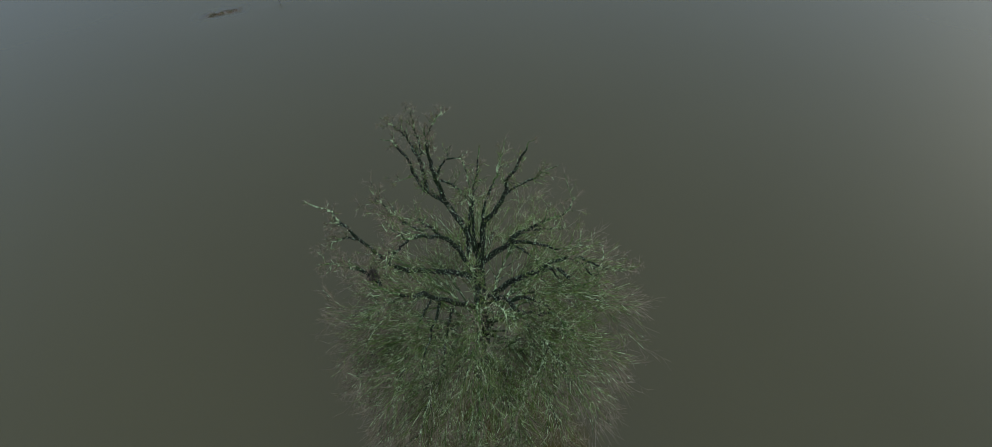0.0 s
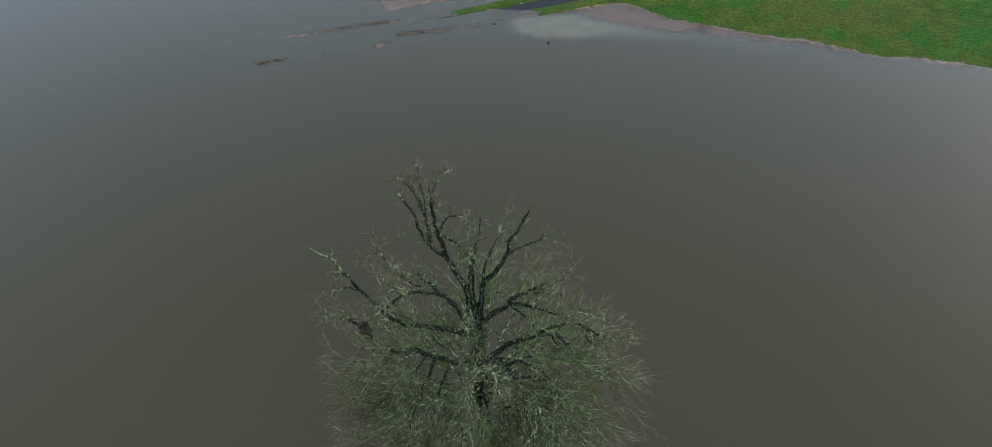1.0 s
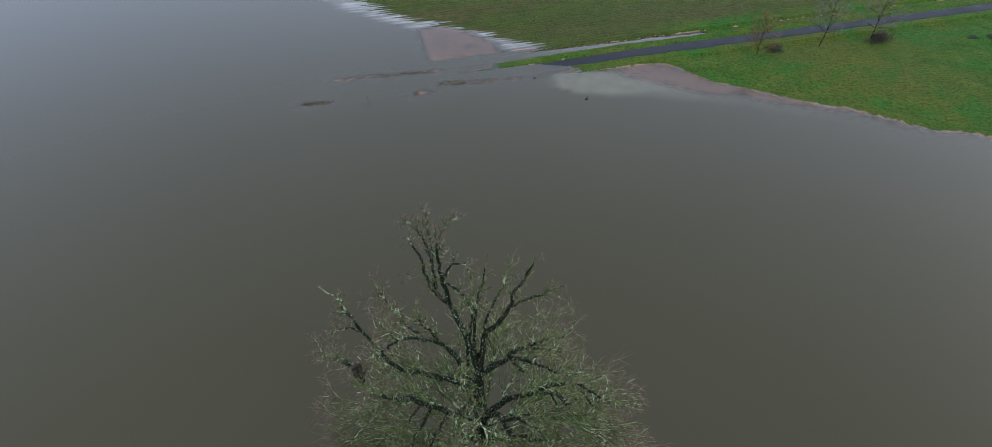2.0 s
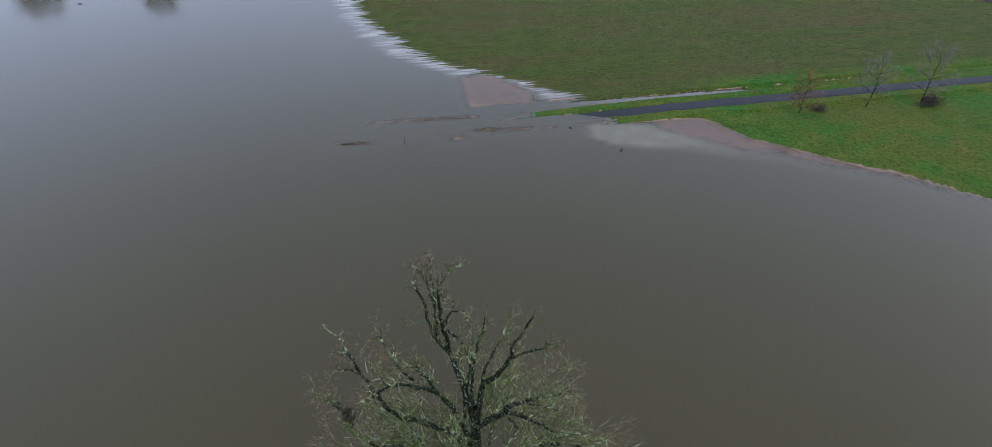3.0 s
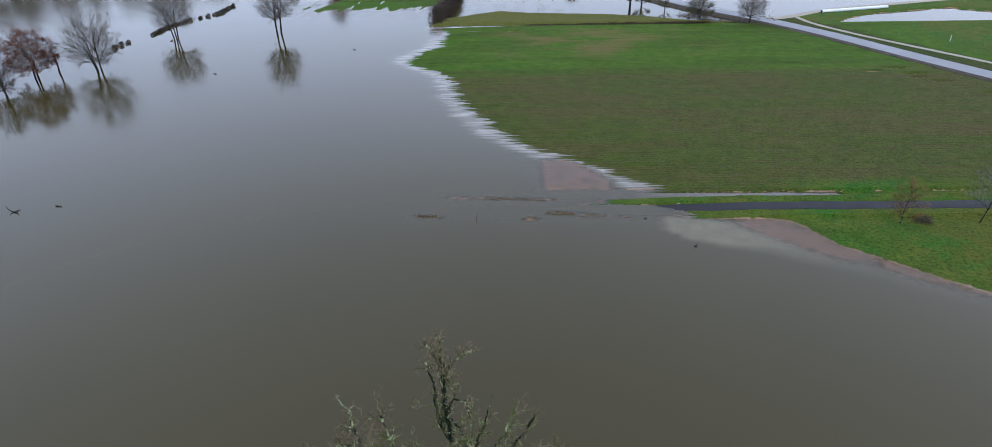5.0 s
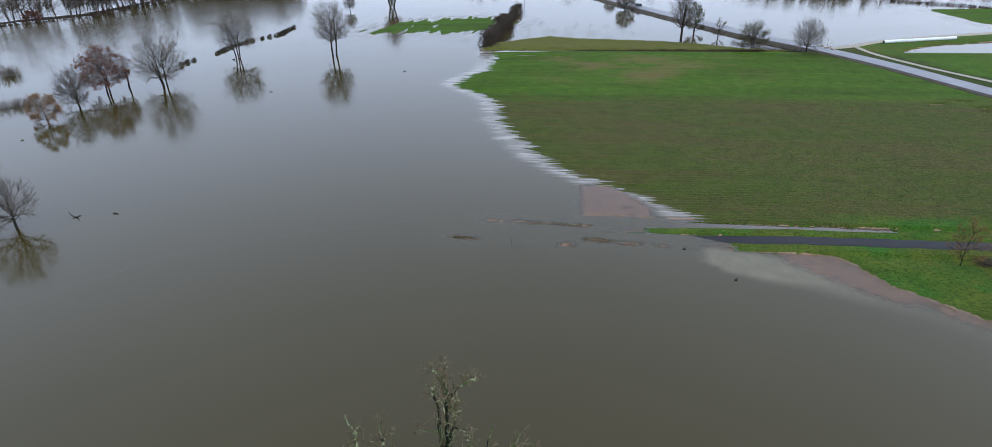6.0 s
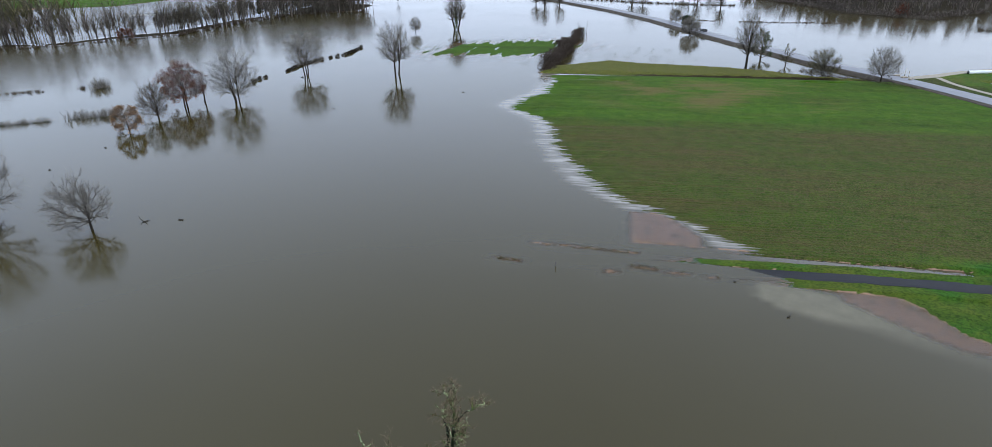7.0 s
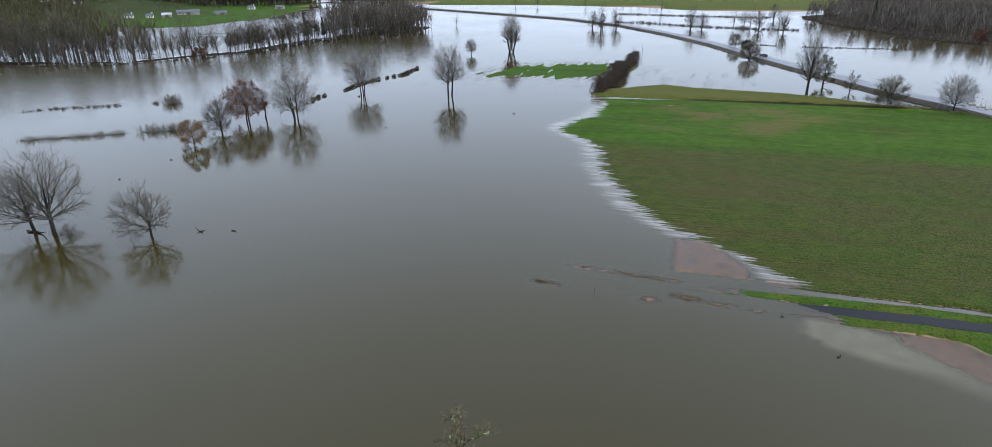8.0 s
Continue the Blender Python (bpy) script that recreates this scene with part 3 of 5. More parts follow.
def tubes(name, segs, material, sides=3):
    """One mesh of tapered tubes: rows of x0 y0 z0 r0 x1 y1 z1 r1."""
    s = np.asarray(segs, float).reshape(-1, 8)
    a, ra, b, rb = s[:, :3], s[:, 3], s[:, 4:7], s[:, 7]
    d = b - a
    d /= np.maximum(np.linalg.norm(d, axis=1, keepdims=True), 1e-6)
    ref = np.where(np.abs(d[:, 2:3]) > 0.9, [[1.0, 0, 0]], [[0, 0, 1.0]])
    p = np.cross(d, ref)
    p /= np.linalg.norm(p, axis=1, keepdims=True)
    q = np.cross(d, p)
    n, verts = len(s), []
    for c, r in ((a, ra), (b, rb)):
        for k in range(sides):
            w = 2 * math.pi * k / sides
            verts.append(c + r[:, None] * (math.cos(w) * p + math.sin(w) * q))
    verts = np.stack(verts, 1).reshape(-1, 3)
    base = np.arange(n)[:, None] * 2 * sides
    faces = np.concatenate([base + np.array([k, (k + 1) % sides, sides + (k + 1) % sides, sides + k]) for k in range(sides)], 0)
    me = bpy.data.meshes.new(name)
    me.vertices.add(len(verts))
    me.vertices.foreach_set("co", verts.ravel())
    me.loops.add(faces.size)
    me.loops.foreach_set("vertex_index", faces.ravel())
    me.polygons.add(len(faces))
    me.polygons.foreach_set("loop_start", np.arange(0, faces.size, 4))
    me.polygons.foreach_set("use_smooth", np.ones(len(faces), bool))
    me.update(calc_edges=True)
    me.materials.append(material)
    return me


def leaves(name, centres, size, material, seed=0, lift=0.0):
    """One mesh of small folded leaves, thrown round the centres."""
    rng = np.random.default_rng(seed)
    c = np.asarray(centres, float)
    n = len(c)
    a, b = rng.normal(size=(n, 3)), rng.normal(size=(n, 3))
    a[:, 2] += lift
    a /= np.linalg.norm(a, axis=1, keepdims=True)
    b -= a * np.sum(a * b, 1, keepdims=True)
    b /= np.linalg.norm(b, axis=1, keepdims=True)
    f = np.cross(a, b)
    s = size * rng.uniform(0.6, 1.4, (n, 1))
    verts = np.stack([c - a * s, c + b * s * 0.45 + f * s * 0.2, c + a * s, c - b * s * 0.45 + f * s * 0.2], 1).reshape(-1, 3)
    i = np.arange(n)[:, None] * 4
    faces = np.concatenate([i + np.array([0, 1, 2]), i + np.array([0, 2, 3])], 0)
    me = bpy.data.meshes.new(name)
    me.from_pydata(verts.tolist(), [], faces.tolist())
    me.materials.append(material)
    return me


def unit(v):
    return v / max(np.linalg.norm(v), 1e-9)


def limb_path(points, count):
    """A smooth line through points (Catmull-Rom)."""
    p = [np.array(q, float) for q in points]
    p = [2 * p[0] - p[1]] + p + [2 * p[-1] - p[-2]]
    out, spans = [], len(p) - 3
    for k in range(spans):
        a, b, c, d = p[k:k + 4]
        m = max(2, count // spans)
        for i in range(m):
            t = i / m
            out.append(0.5 * (2 * b + (c - a) * t + (2 * a - 5 * b + 4 * c - d) * t * t + (3 * b - a - 3 * c + d) * t ** 3))
    out.append(p[-2])
    return out


def sprout(rng, start, way, length, r0, r1, bits, wander, pull):
    """A wandering shoot: its points, radii and segments."""
    pts, d, p = [start], unit(way), start
    for i in range(bits):
        d = unit(d + rng.normal(size=3) * wander + np.array([0, 0, pull]))
        p = p + d * (length / bits)
        pts.append(p)
    rad = np.linspace(r0, r1, bits + 1)
    segs = [(*pts[i], rad[i], *pts[i + 1], rad[i + 1]) for i in range(bits)]
    return pts, rad, segs


def side_way(rng, along_way, low, high):
    """A direction that leaves another one by an angle."""
    a = unit(along_way)
    s = unit(np.cross(a, rng.normal(size=3)))
    w = math.radians(rng.uniform(low, high))
    return a * math.cos(w) + s * math.sin(w)


def reach(p, way, centre, radii):
    """How far it is along a way to the crown's outline."""
    q, w = (p - centre) / radii, way / radii
    a, b, c = w @ w, q @ w, q @ q - 1
    if c > 0:
        return 0.0
    return (-b + math.sqrt(b * b - a * c)) / a


def bare_tree(name, label, at, height, width, seed, stems=1, clear=0.3, limbs=20, subs=9, twigs=6, tips=3, bark=None, twig=None, thick=1.0, group="",
              leaf=None, leaf_count=0, leaf_size=0.15, lean=(0, 0), rz=0.0, pull=0.05, category="tree", coarse=False, dome=False):
    """A leafless broadleaf tree: stems, limbs, and a crown of fine twigs that fills its outline."""
    rng = np.random.default_rng(seed)
    tree = thing(name, at, label, category, group, rz)
    bark, twig = bark or BARK_GREY, twig or TWIG_GREY
    centre, radii = np.array([lean[0], lean[1], height * (clear + 0.38 * (1 - clear))]), np.array([width / 2, width / 2, height * (1 - clear) * 0.62])
    if dome:  # forked low, with limbs that rise and spread
        centre[2], radii[2] = height * (clear + 0.36 * (1 - clear)), height * (1 - clear) * 0.6
        radii[:2] *= 0.92
        subs, twigs = max(4, subs - 1), max(3, twigs - 1)
    stem = height * (clear + 0.34 if dome else 0.84)
    spread = 1.62 if dome else 1.55
    trunk_r = (0.021 if coarse else 0.031) * height * min(thick, 1.3)
    fat = thick * (0.05 if coarse else 0.025)
    stout = 1.3 if dome and not coarse else 1.0
    boughs, fine, ends = [], [], []
    for s in range(stems):
        off = np.array([math.cos(s * 2.4 + seed), math.sin(s * 2.4 + seed), 0]) * (0.04 * height if stems > 1 else 0)
        way = np.array([lean[0] * 0.06 + off[0] * 0.22, lean[1] * 0.06 + off[1] * 0.22, 1.0])
        start = off + np.array([0, 0, -1.2])
        pts, rad, segs = sprout(rng, start, way, stem + 1.2, trunk_r / stems ** 0.5, trunk_r * (0.3 if dome else 0.1), 9, 0.06, 0.12)
        segs[0] = (*segs[0][:3], segs[0][3] * 1.25, *segs[0][4:])
        part("trunk", tubes("trunk", segs, bark, 7), tree)
        count = max(5, limbs // stems)
        for k in range(count):
            # aim each limb at its share of the crown's outline
            up = 1.0 - (k + rng.uniform(0.2, 0.8)) / count * spread
            az = k * 2.399 + s * 2.1 + seed + rng.uniform(-0.25, 0.25)
            flat = math.sqrt(max(0.0, 1 - up * up))
            aim = centre + radii * np.array([math.cos(az) * flat, math.sin(az) * flat, up]) * rng.uniform(0.86, 1.0)
            aim[2] = max(aim[2], height * clear * 0.9)
            rise = math.hypot(aim[0], aim[1]) * rng.uniform(0.55, 0.95)
            z = np.clip(aim[2] - rise, height * clear * 0.75, height * 0.72)
            if dome:
                z = height * (clear * 0.8 + rng.uniform(0.0, 0.3) * (0.3 + 0.7 * max(up, 0)))
            f = np.clip((z + 1.2) / (stem + 1.2), 0, 0.98) * 9
            i = int(f)
            p = pts[i] + (pts[i + 1] - pts[i]) * (f - i)
            d = aim - p
            ln = max(np.linalg.norm(d), 0.12 * height)
            r0, r1 = max(rad[i] * 0.45, fat * 2.4 * stout), fat * 0.9 * stout
            if dome:
                side = 0.34 + 0.22 * (1 - max(up, 0))
                bow = p + d * np.array([side, side, 0.0]) + np.array([0, 0, max(0.55 * d[2], (0.03 + 0.07 * max(up, 0)) * ln)])
                lp = [p * (1 - t) ** 2 + 2 * bow * t * (1 - t) + aim * t * t + rng.normal(size=3) * 0.018 * ln * (t > 0) for t in np.linspace(0, 1, 6)]
                lr = np.linspace(r0, r1, 6)
                ls = [(*lp[m], lr[m], *lp[m + 1], lr[m + 1]) for m in range(5)]
            else:
                lp, lr, ls = sprout(rng, p, unit(d) + np.array([0, 0, 0.12]), ln, r0, r1, 5, 0.09, -0.03)
            boughs += ls
            for m in range(subs):
                g = (0.18 + 0.82 * (m + rng.uniform(0, 1)) / subs) * 4.99
                j = int(g)
                q = lp[j] + (lp[j + 1] - lp[j]) * (g - j)
                dd = side_way(rng, lp[j + 1] - lp[j], 20 if dome else 16, 58 if dome else 46)
                sl = min(ln * rng.uniform(0.35, 0.62), max(reach(q, dd, centre, radii), 0.06 * height))
                sp, sr, ss = sprout(rng, q, dd, sl, min(max(lr[j] * 0.5, fat * stout), fat * 2 * stout), fat * 0.7 * stout, 2 if coarse else 3, 0.13, pull)
                boughs += ss
                top = len(sp) - 1
                for o in range(twigs):
                    h = rng.uniform(0.15, 1.0) * (top - 0.01)
                    e = int(h)
                    tq = sp[e] + (sp[e + 1] - sp[e]) * (h - e)
                    td = side_way(rng, sp[e + 1] - sp[e], 14, 40)
                    tp, tr, ts = sprout(rng, tq, td, sl * rng.uniform(0.4, 0.68), fat * 0.8, fat * 0.5, 1 if coarse else 2, 0.15, pull)
                    fine += ts
                    for c in range(tips):
                        cq = tp[0] + (tp[-1] - tp[0]) * rng.uniform(0.3, 1.0)
                        cd = side_way(rng, tp[-1] - tp[0], 10, 34) + np.array([0, 0, pull])
                        cp, cr, cs = sprout(rng, cq, cd, sl * rng.uniform(0.28, 0.5), fat * (0.5 if dome else 0.65), fat * 0.3, 1, 0.1, 0)
                        fine += cs
                        ends.append(cp[-1])
                    ends.append(tp[-1])
    part("branchwork", tubes("branchwork", boughs, BOUGH_GREY if bark is BARK_GREY else bark, 4), tree, kind="stuff")
    part("crown", tubes("crown", fine, twig, 3), tree, kind="stuff")
    if leaf_count:
        e = np.array(ends)
        pick = e[rng.integers(0, len(e), leaf_count)] + rng.normal(size=(leaf_count, 3)) * 0.22
        part("foliage", leaves("foliage", pick, leaf_size, leaf, seed), tree, kind="stuff")
    return tree


def shrub_mesh(height, width, shoots, seed, material, thick=0.02, forks=3):
    """A fan of shoots from one stool."""
    rng = np.random.default_rng(seed)
    segs = []
    for _ in range(shoots):
        az, w = rng.uniform(0, 2 * math.pi), abs(rng.normal(0, 0.5))
        base = np.array([rng.normal(0, width * 0.16), rng.normal(0, width * 0.16), -0.3])
        d = np.array([math.cos(az) * math.sin(w) * width / height, math.sin(az) * math.sin(w) * width / height, math.cos(w)])
        ln = height * rng.uniform(0.55, 1.05)
        pts, rad, ss = sprout(rng, base, d, ln, thick, thick * 0.5, 3, 0.12, 0.03)
        segs += ss
        for _ in range(forks):
            g = rng.uniform(0.5, 2.99)
            j = int(g)
            q = pts[j] + (pts[j + 1] - pts[j]) * (g - j)
            segs += sprout(rng, q, side_way(rng, pts[j + 1] - pts[j], 15, 45), ln * rng.uniform(0.18, 0.35), thick * 0.7, thick * 0.35, 2, 0.12, 0.03)[2]
    return tubes("shoots", segs, material, 3)


def hedge(name, label, line, height, width, gap, meshes, seed, category="hedge", group=""):
    """A row of shrubs along a line, each one a part."""
    rng = random.Random(seed)
    total = thing(name, (*line[0], 0), label, category, group)
    origin = Vector((*line[0], 0))
    for p in resample(line, gap):
        o = new("shrub", meshes[rng.randrange(len(meshes))])
        o.parent = total
        s = rng.uniform(0.7, 1.2)
        x, y = p.x + rng.uniform(-1, 1) * width * 0.3, p.y + rng.uniform(-1, 1) * width * 0.3
        o.matrix_basis = Matrix.Translation((x - origin.x, y - origin.y, 0)) @ pose(0, 0, 0, 0, 0, rng.uniform(0, 360)) @ Matrix.Diagonal((width * s, width * s, height * s, 1))
    return total


def old_tree():
    """The big mossy tree that stands in the flood, limb by limb."""
    rng = np.random.default_rng(5)
    foot = np.array([-1.0, 17.8, 0.0])
    tree = thing("old_tree", tuple(foot), "large leafless tree with mossy limbs and green twigs in floodwater", "tree")
    centre, radii = np.array([-0.6, 17.2, 13.4]) - foot, np.array([8.8, 9.0, 13.2])
    trunk, fine_green, fine_brown, small = [], [], [], []
    line = limb_path([(-1.0, 17.8, -1.5), (-0.95, 17.8, 6), (-0.9, 17.6, 12), (-0.9, 17.5, 16), (-0.85, 17.6, 19.3)], 16)
    rad = np.interp(np.linspace(0, 1, len(line)), [0, 0.1, 0.6, 1], [0.7, 0.5, 0.36, 0.17])
    trunk = [(*(line[i] - foot), rad[i], *(line[i + 1] - foot), rad[i + 1]) for i in range(len(line) - 1)]
    part("trunk", tubes("trunk", trunk, BARK, 10), tree, "mossy dark trunk")

    def twigs(pts, rr, n, low_crown, longest, fine=7, tips=4):
        """Branchlets along a limb, then twigs, then fine tips, all striving outwards."""
        k = len(pts) - 1
        droop, stray = (-0.06, 0.12) if low_crown else (0.02, 0.24)
        low, high = (16, 46) if low_crown else (28, 70)
        for _ in range(n):
            g = (rng.uniform(0.1, 1.0) ** 0.8) * (k - 0.01)
            j = int(g)
            q = pts[j] + (pts[j + 1] - pts[j]) * (g - j)
            out = unit((q - centre) * np.array([1, 1, 0.8]))
            d = unit(side_way(rng, pts[j + 1] - pts[j], low, high) + 0.35 * out)
            ln = min(rng.uniform(0.35, 1.0) * longest, max(reach(q, d, centre, radii), 0.5))
            bp, br, bs = sprout(rng, q, d, ln, min(rr[j] * 0.55, 0.036 if low_crown else 0.026), 0.015 if low_crown else 0.011, 5, stray, droop)
            (small if rng.random() < 0.8 else fine_green).extend(bs)
            for _ in range(fine):
                h = rng.uniform(0.12, 1.0) * 4.99
                e = int(h)
                tq = bp[e] + (bp[e + 1] - bp[e]) * (h - e)
                td = unit(side_way(rng, bp[e + 1] - bp[e], low, high) + 0.2 * out)
                edge = np.linalg.norm((tq - centre) / radii) + rng.uniform(-0.2, 0.12)
                store = fine_brown if (edge > 0.74 and fine > 4) or rng.random() < 0.2 else fine_green
                tp, tr, ts = sprout(rng, tq, td, ln * rng.uniform(0.28, 0.55), 0.0095, 0.006, 2, stray * 1.2, droop)
                store.extend(ts)
                for _ in range(tips):
                    cq = tp[1] + (tp[2] - tp[1]) * rng.uniform(-0.7, 0.9)
                    cs = sprout(rng, cq, side_way(rng, tp[2] - tp[1], low, high), ln * rng.uniform(0.12, 0.32), 0.0062, 0.0035, 1, 0.1, droop)[2]
                    (fine_brown if rng.random() < 0.4 else store).extend(cs)

    def limb(r, n, *points, low=False, name="limb", longest=2.6):
        pts = [q - foot for q in limb_path(points, max(18, 2 * len(points)))]
        k = len(pts) - 1
        kink = 0.03 + 0.12 * r
        pts = [pts[0]] + [q + rng.normal(size=3) * kink * (0.5 + 0.5 * i / k) for i, q in enumerate(pts[1:])]
        bushy = (6, 4) if longest < 1.4 else (7, 4)
        rr = 0.62 * r * (1 - np.linspace(0, 1, k + 1)) ** 0.8 + 0.018
        tail = int(k * (0.9 if longest < 1.4 else 0.74) if r > 0.1 else k * 0.5)
        part(name, tubes(name, [(*pts[i], rr[i], *pts[i + 1], rr[i + 1]) for i in range(tail)], LICHEN if low else BARK, 7), tree)
        small.extend((*pts[i], rr[i], *pts[i + 1], rr[i + 1]) for i in range(tail, k))
        for _ in range(max(2, n // 6)):  # forked side limbs
            g = rng.uniform(0.3, 0.9) * k
            j = int(g)
            d = side_way(rng, pts[j + 1] - pts[j], 25, 60)
            sl = min(rng.uniform(0.5, 1.2) * longest, max(reach(pts[j], d, centre, radii), 0.7))
            sp, sr, ss = sprout(rng, pts[j], d, sl, min(rr[j] * 0.6, 0.04), 0.01, 8, 0.22, 0.02 if not low else -0.06)
            small.extend(ss)
            twigs(sp, sr, max(4, n // 4), low, longest * 0.65, *bushy)
        twigs(pts, rr, n, low, longest, *bushy)

    # the leaders
    limb(0.25, 18, (-0.9, 17.5, 18.5), (-1.1, 17.6, 19.4), (-1.5, 17.9, 20.2), (-1.9, 18.5, 20.6), (-2.4, 19.1, 20.8), (-2.9, 19.5, 20.9), (-3.4, 19.9, 20.9), (-3.8, 20.2, 21.4), (-4.1, 20.6, 22.1), (-4.5, 21, 22.5), (-5, 21.2, 22.9), (-5.5, 21.3, 23), longest=1.1)
    limb(0.15, 12, (-3.4, 19.9, 20.9), (-3.5, 20.2, 21.7), (-3.7, 20.6, 22.4), (-4, 21, 22.9), (-4.2, 21.3, 23.4), (-4.4, 21.4, 23.7), longest=0.9)
    limb(0.19, 14, (-2.4, 19.1, 20.8), (-2.6, 19.2, 21.6), (-2.8, 19.4, 22.3), (-3, 19.6, 23.1), (-3.1, 19.8, 23.7), (-3.1, 19.9, 24.3), (-3.1, 20, 24.9), longest=0.9)
    limb(0.05, 8, (-3.1, 19.9, 24.1), (-2.9, 20.3, 24.5), (-2.7, 20.8, 24.6), (-2.4, 21.2, 24.8), longest=0.7)
    limb(0.05, 8, (-4.2, 21.2, 23.3), (-4.8, 21.5, 23.7), (-5.4, 21.7, 24.1), longest=0.8)
    limb(0.06, 12, (-3.4, 20.2, 23.2), (-3.6, 20.5, 24.2), (-3.7, 20.8, 25.3), longest=0.8)
    limb(0.05, 6, (-3.7, 20.6, 22.4), (-3.4, 20.5, 22.9), (-3.1, 20.4, 23.3), longest=0.7)
    limb(0.06, 8, (-2.7, 19.4, 22.5), (-2.5, 19.2, 23.2), (-2.2, 19, 23.9), (-1.8, 18.8, 24.2), (-1.5, 18.8, 24.1), (-1.3, 18.8, 23.4), (-1.2, 18.7, 22.7), longest=0.8)
    limb(0.07, 8, (-2.6, 19.3, 22.2), (-2, 19, 22.2), (-1.5, 18.6, 22), (-1.2, 18.2, 21.6), longest=0.9)
    limb(0.12, 10, (-1, 17.6, 18.6), (-1.1, 18, 20.2), (-1.1, 18.5, 21.3), (-1, 18.9, 22.2), (-0.8, 19.3, 23.1), (-0.7, 19.6, 24.2), longest=0.9)
    limb(0.10, 10, (-1.4, 17.6, 18.4), (-1.3, 17.9, 20.3), (-1.2, 18.3, 21.5), (-1.2, 18.6, 22.3), (-1.3, 18.9, 23.2), longest=0.9)
    limb(0.22, 12, (-0.8, 17.5, 18.2), (-0.7, 17.8, 19.5), (-0.6, 18.2, 20.4), (-0.1, 18.6, 20.6), (0.3, 18.9, 21.1), (0.5, 19.1, 21.7), (0.6, 19.2, 22.4), (0.9, 19.2, 23), (1.2, 19.2, 23.7), (1.4, 19.1, 24.3), (1.6, 19, 24.9), longest=1.0)
    limb(0.09, 8, (0.5, 19, 21.5), (1, 19.2, 21.8), (1.6, 19.4, 22), (2.1, 19.5, 22.3), (2.5, 19.6, 22.5), (3, 19.6, 22.7), longest=0.9)
    limb(0.10, 8, (-0.6, 18.1, 20.5), (-0.6, 18.3, 21), (-0.3, 18.8, 21.9), (-0.1, 19, 22.3), (0.1, 19.3, 22.7), (0.2, 19.5, 23.1), (0.4, 19.7, 23.6), longest=0.8)
    # limbs on one side
    limb(0.23, 14, (-0.7, 17.4, 18.2), (-0.1, 17.3, 19.1), (0.5, 17.2, 19.8), (0.8, 17.2, 20.4), (1.4, 17.2, 21), (1.9, 17.2, 21.4), (2.6, 17.2, 21.9), (3.1, 17.2, 22.2), (3.4, 17.4, 23.1), longest=1.6)
    limb(0.07, 8, (1.5, 17.2, 21), (2.2, 17, 21.3), (3.1, 16.9, 21.4), longest=1.0)
    limb(0.13, 12, (0.7, 17.2, 20), (1.4, 17, 20.3), (1.9, 16.9, 20.2), (2.7, 16.9, 19.9), (3.3, 16.8, 19.8), (3.9, 16.9, 20.2), longest=1.6)
    limb(0.06, 8, (0.8, 17, 20.1), (1.3, 16.4, 20.4), (1.8, 16, 20.2), (1.9, 15.8, 19.6), longest=0.9)
    limb(0.25, 16, (-0.4, 17.1, 15.3), (0.3, 16.9, 16.6), (0.9, 16.8, 17.5), (1.7, 16.7, 18.1), (2.5, 16.6, 18.6), (3, 16.6, 18.6), (3.5, 16.5, 18.1), (3.8, 16.5, 17.4), (4.3, 16.5, 17.2), (5.1, 16.5, 17.3), longest=1.6)
    limb(0.15, 14, (2, 16.7, 18.2), (2.5, 16.7, 18.9), (3.1, 16.8, 19.1), (3.7, 16.9, 19.1), (4.1, 16.9, 19.1), (4.7, 16.8, 18.6), (5.3, 16.7, 18.4), (5.9, 16.6, 18.3), (7, 16.6, 18.5), longest=1.6)
    limb(0.07, 8, (3.7, 16.9, 19), (4.2, 16.8, 18.6), (4.7, 16.6, 18), (5.1, 16.5, 17.3), (5.8, 16.4, 16.1), longest=1.0)
    limb(0.06, 5, (2.7, 16.6, 18.6), (3, 16.4, 18.1), (3.2, 16.2, 17.6), longest=0.8)
    limb(0.21, 14, (-0.6, 17, 14.7), (0.1, 16.4, 16.5), (0.7, 15.8, 16.9), (1, 15.4, 16.6), (1.7, 15.2, 16.8), (2.3, 14.8, 17.3), (2.9, 14.4, 17.6), (3.2, 14.1, 17.2), (3.4, 13.8, 16.5), longest=1.6)
    limb(0.13, 12, (0.7, 15.8, 16.9), (1.2, 15.6, 17.6), (1.9, 15.6, 17.3), (2.5, 15.2, 17.3), (3, 14.8, 16.8), (3.3, 14.4, 16.4), longest=1.4)
    # limbs on the other side
    limb(0.23, 16, (-1, 17.4, 16.2), (-1.6, 17.4, 17.1), (-2.3, 17.4, 17.3), (-3.1, 17.5, 17.3), (-4, 17.5, 17.3), (-4.7, 17.3, 17.7), (-5.3, 17.4, 18.2), (-6, 17.8, 18.6), (-6.9, 18.2, 19.1), (-7.4, 18.5, 19.7), (-7.9, 18.9, 20.2), (-8.5, 19.3, 20.3), (-9.3, 19.7, 20.1), (-9.9, 20, 20), longest=1.6)
    limb(0.06, 8, (-7, 18.2, 19.2), (-7.4, 18, 19.6), (-7.8, 17.8, 19.6), (-8.3, 17.6, 19.5), longest=1.0)
    limb(0.05, 6, (-7.5, 18.5, 19.9), (-7.8, 18.6, 20), (-8.2, 18.7, 20), longest=0.8)
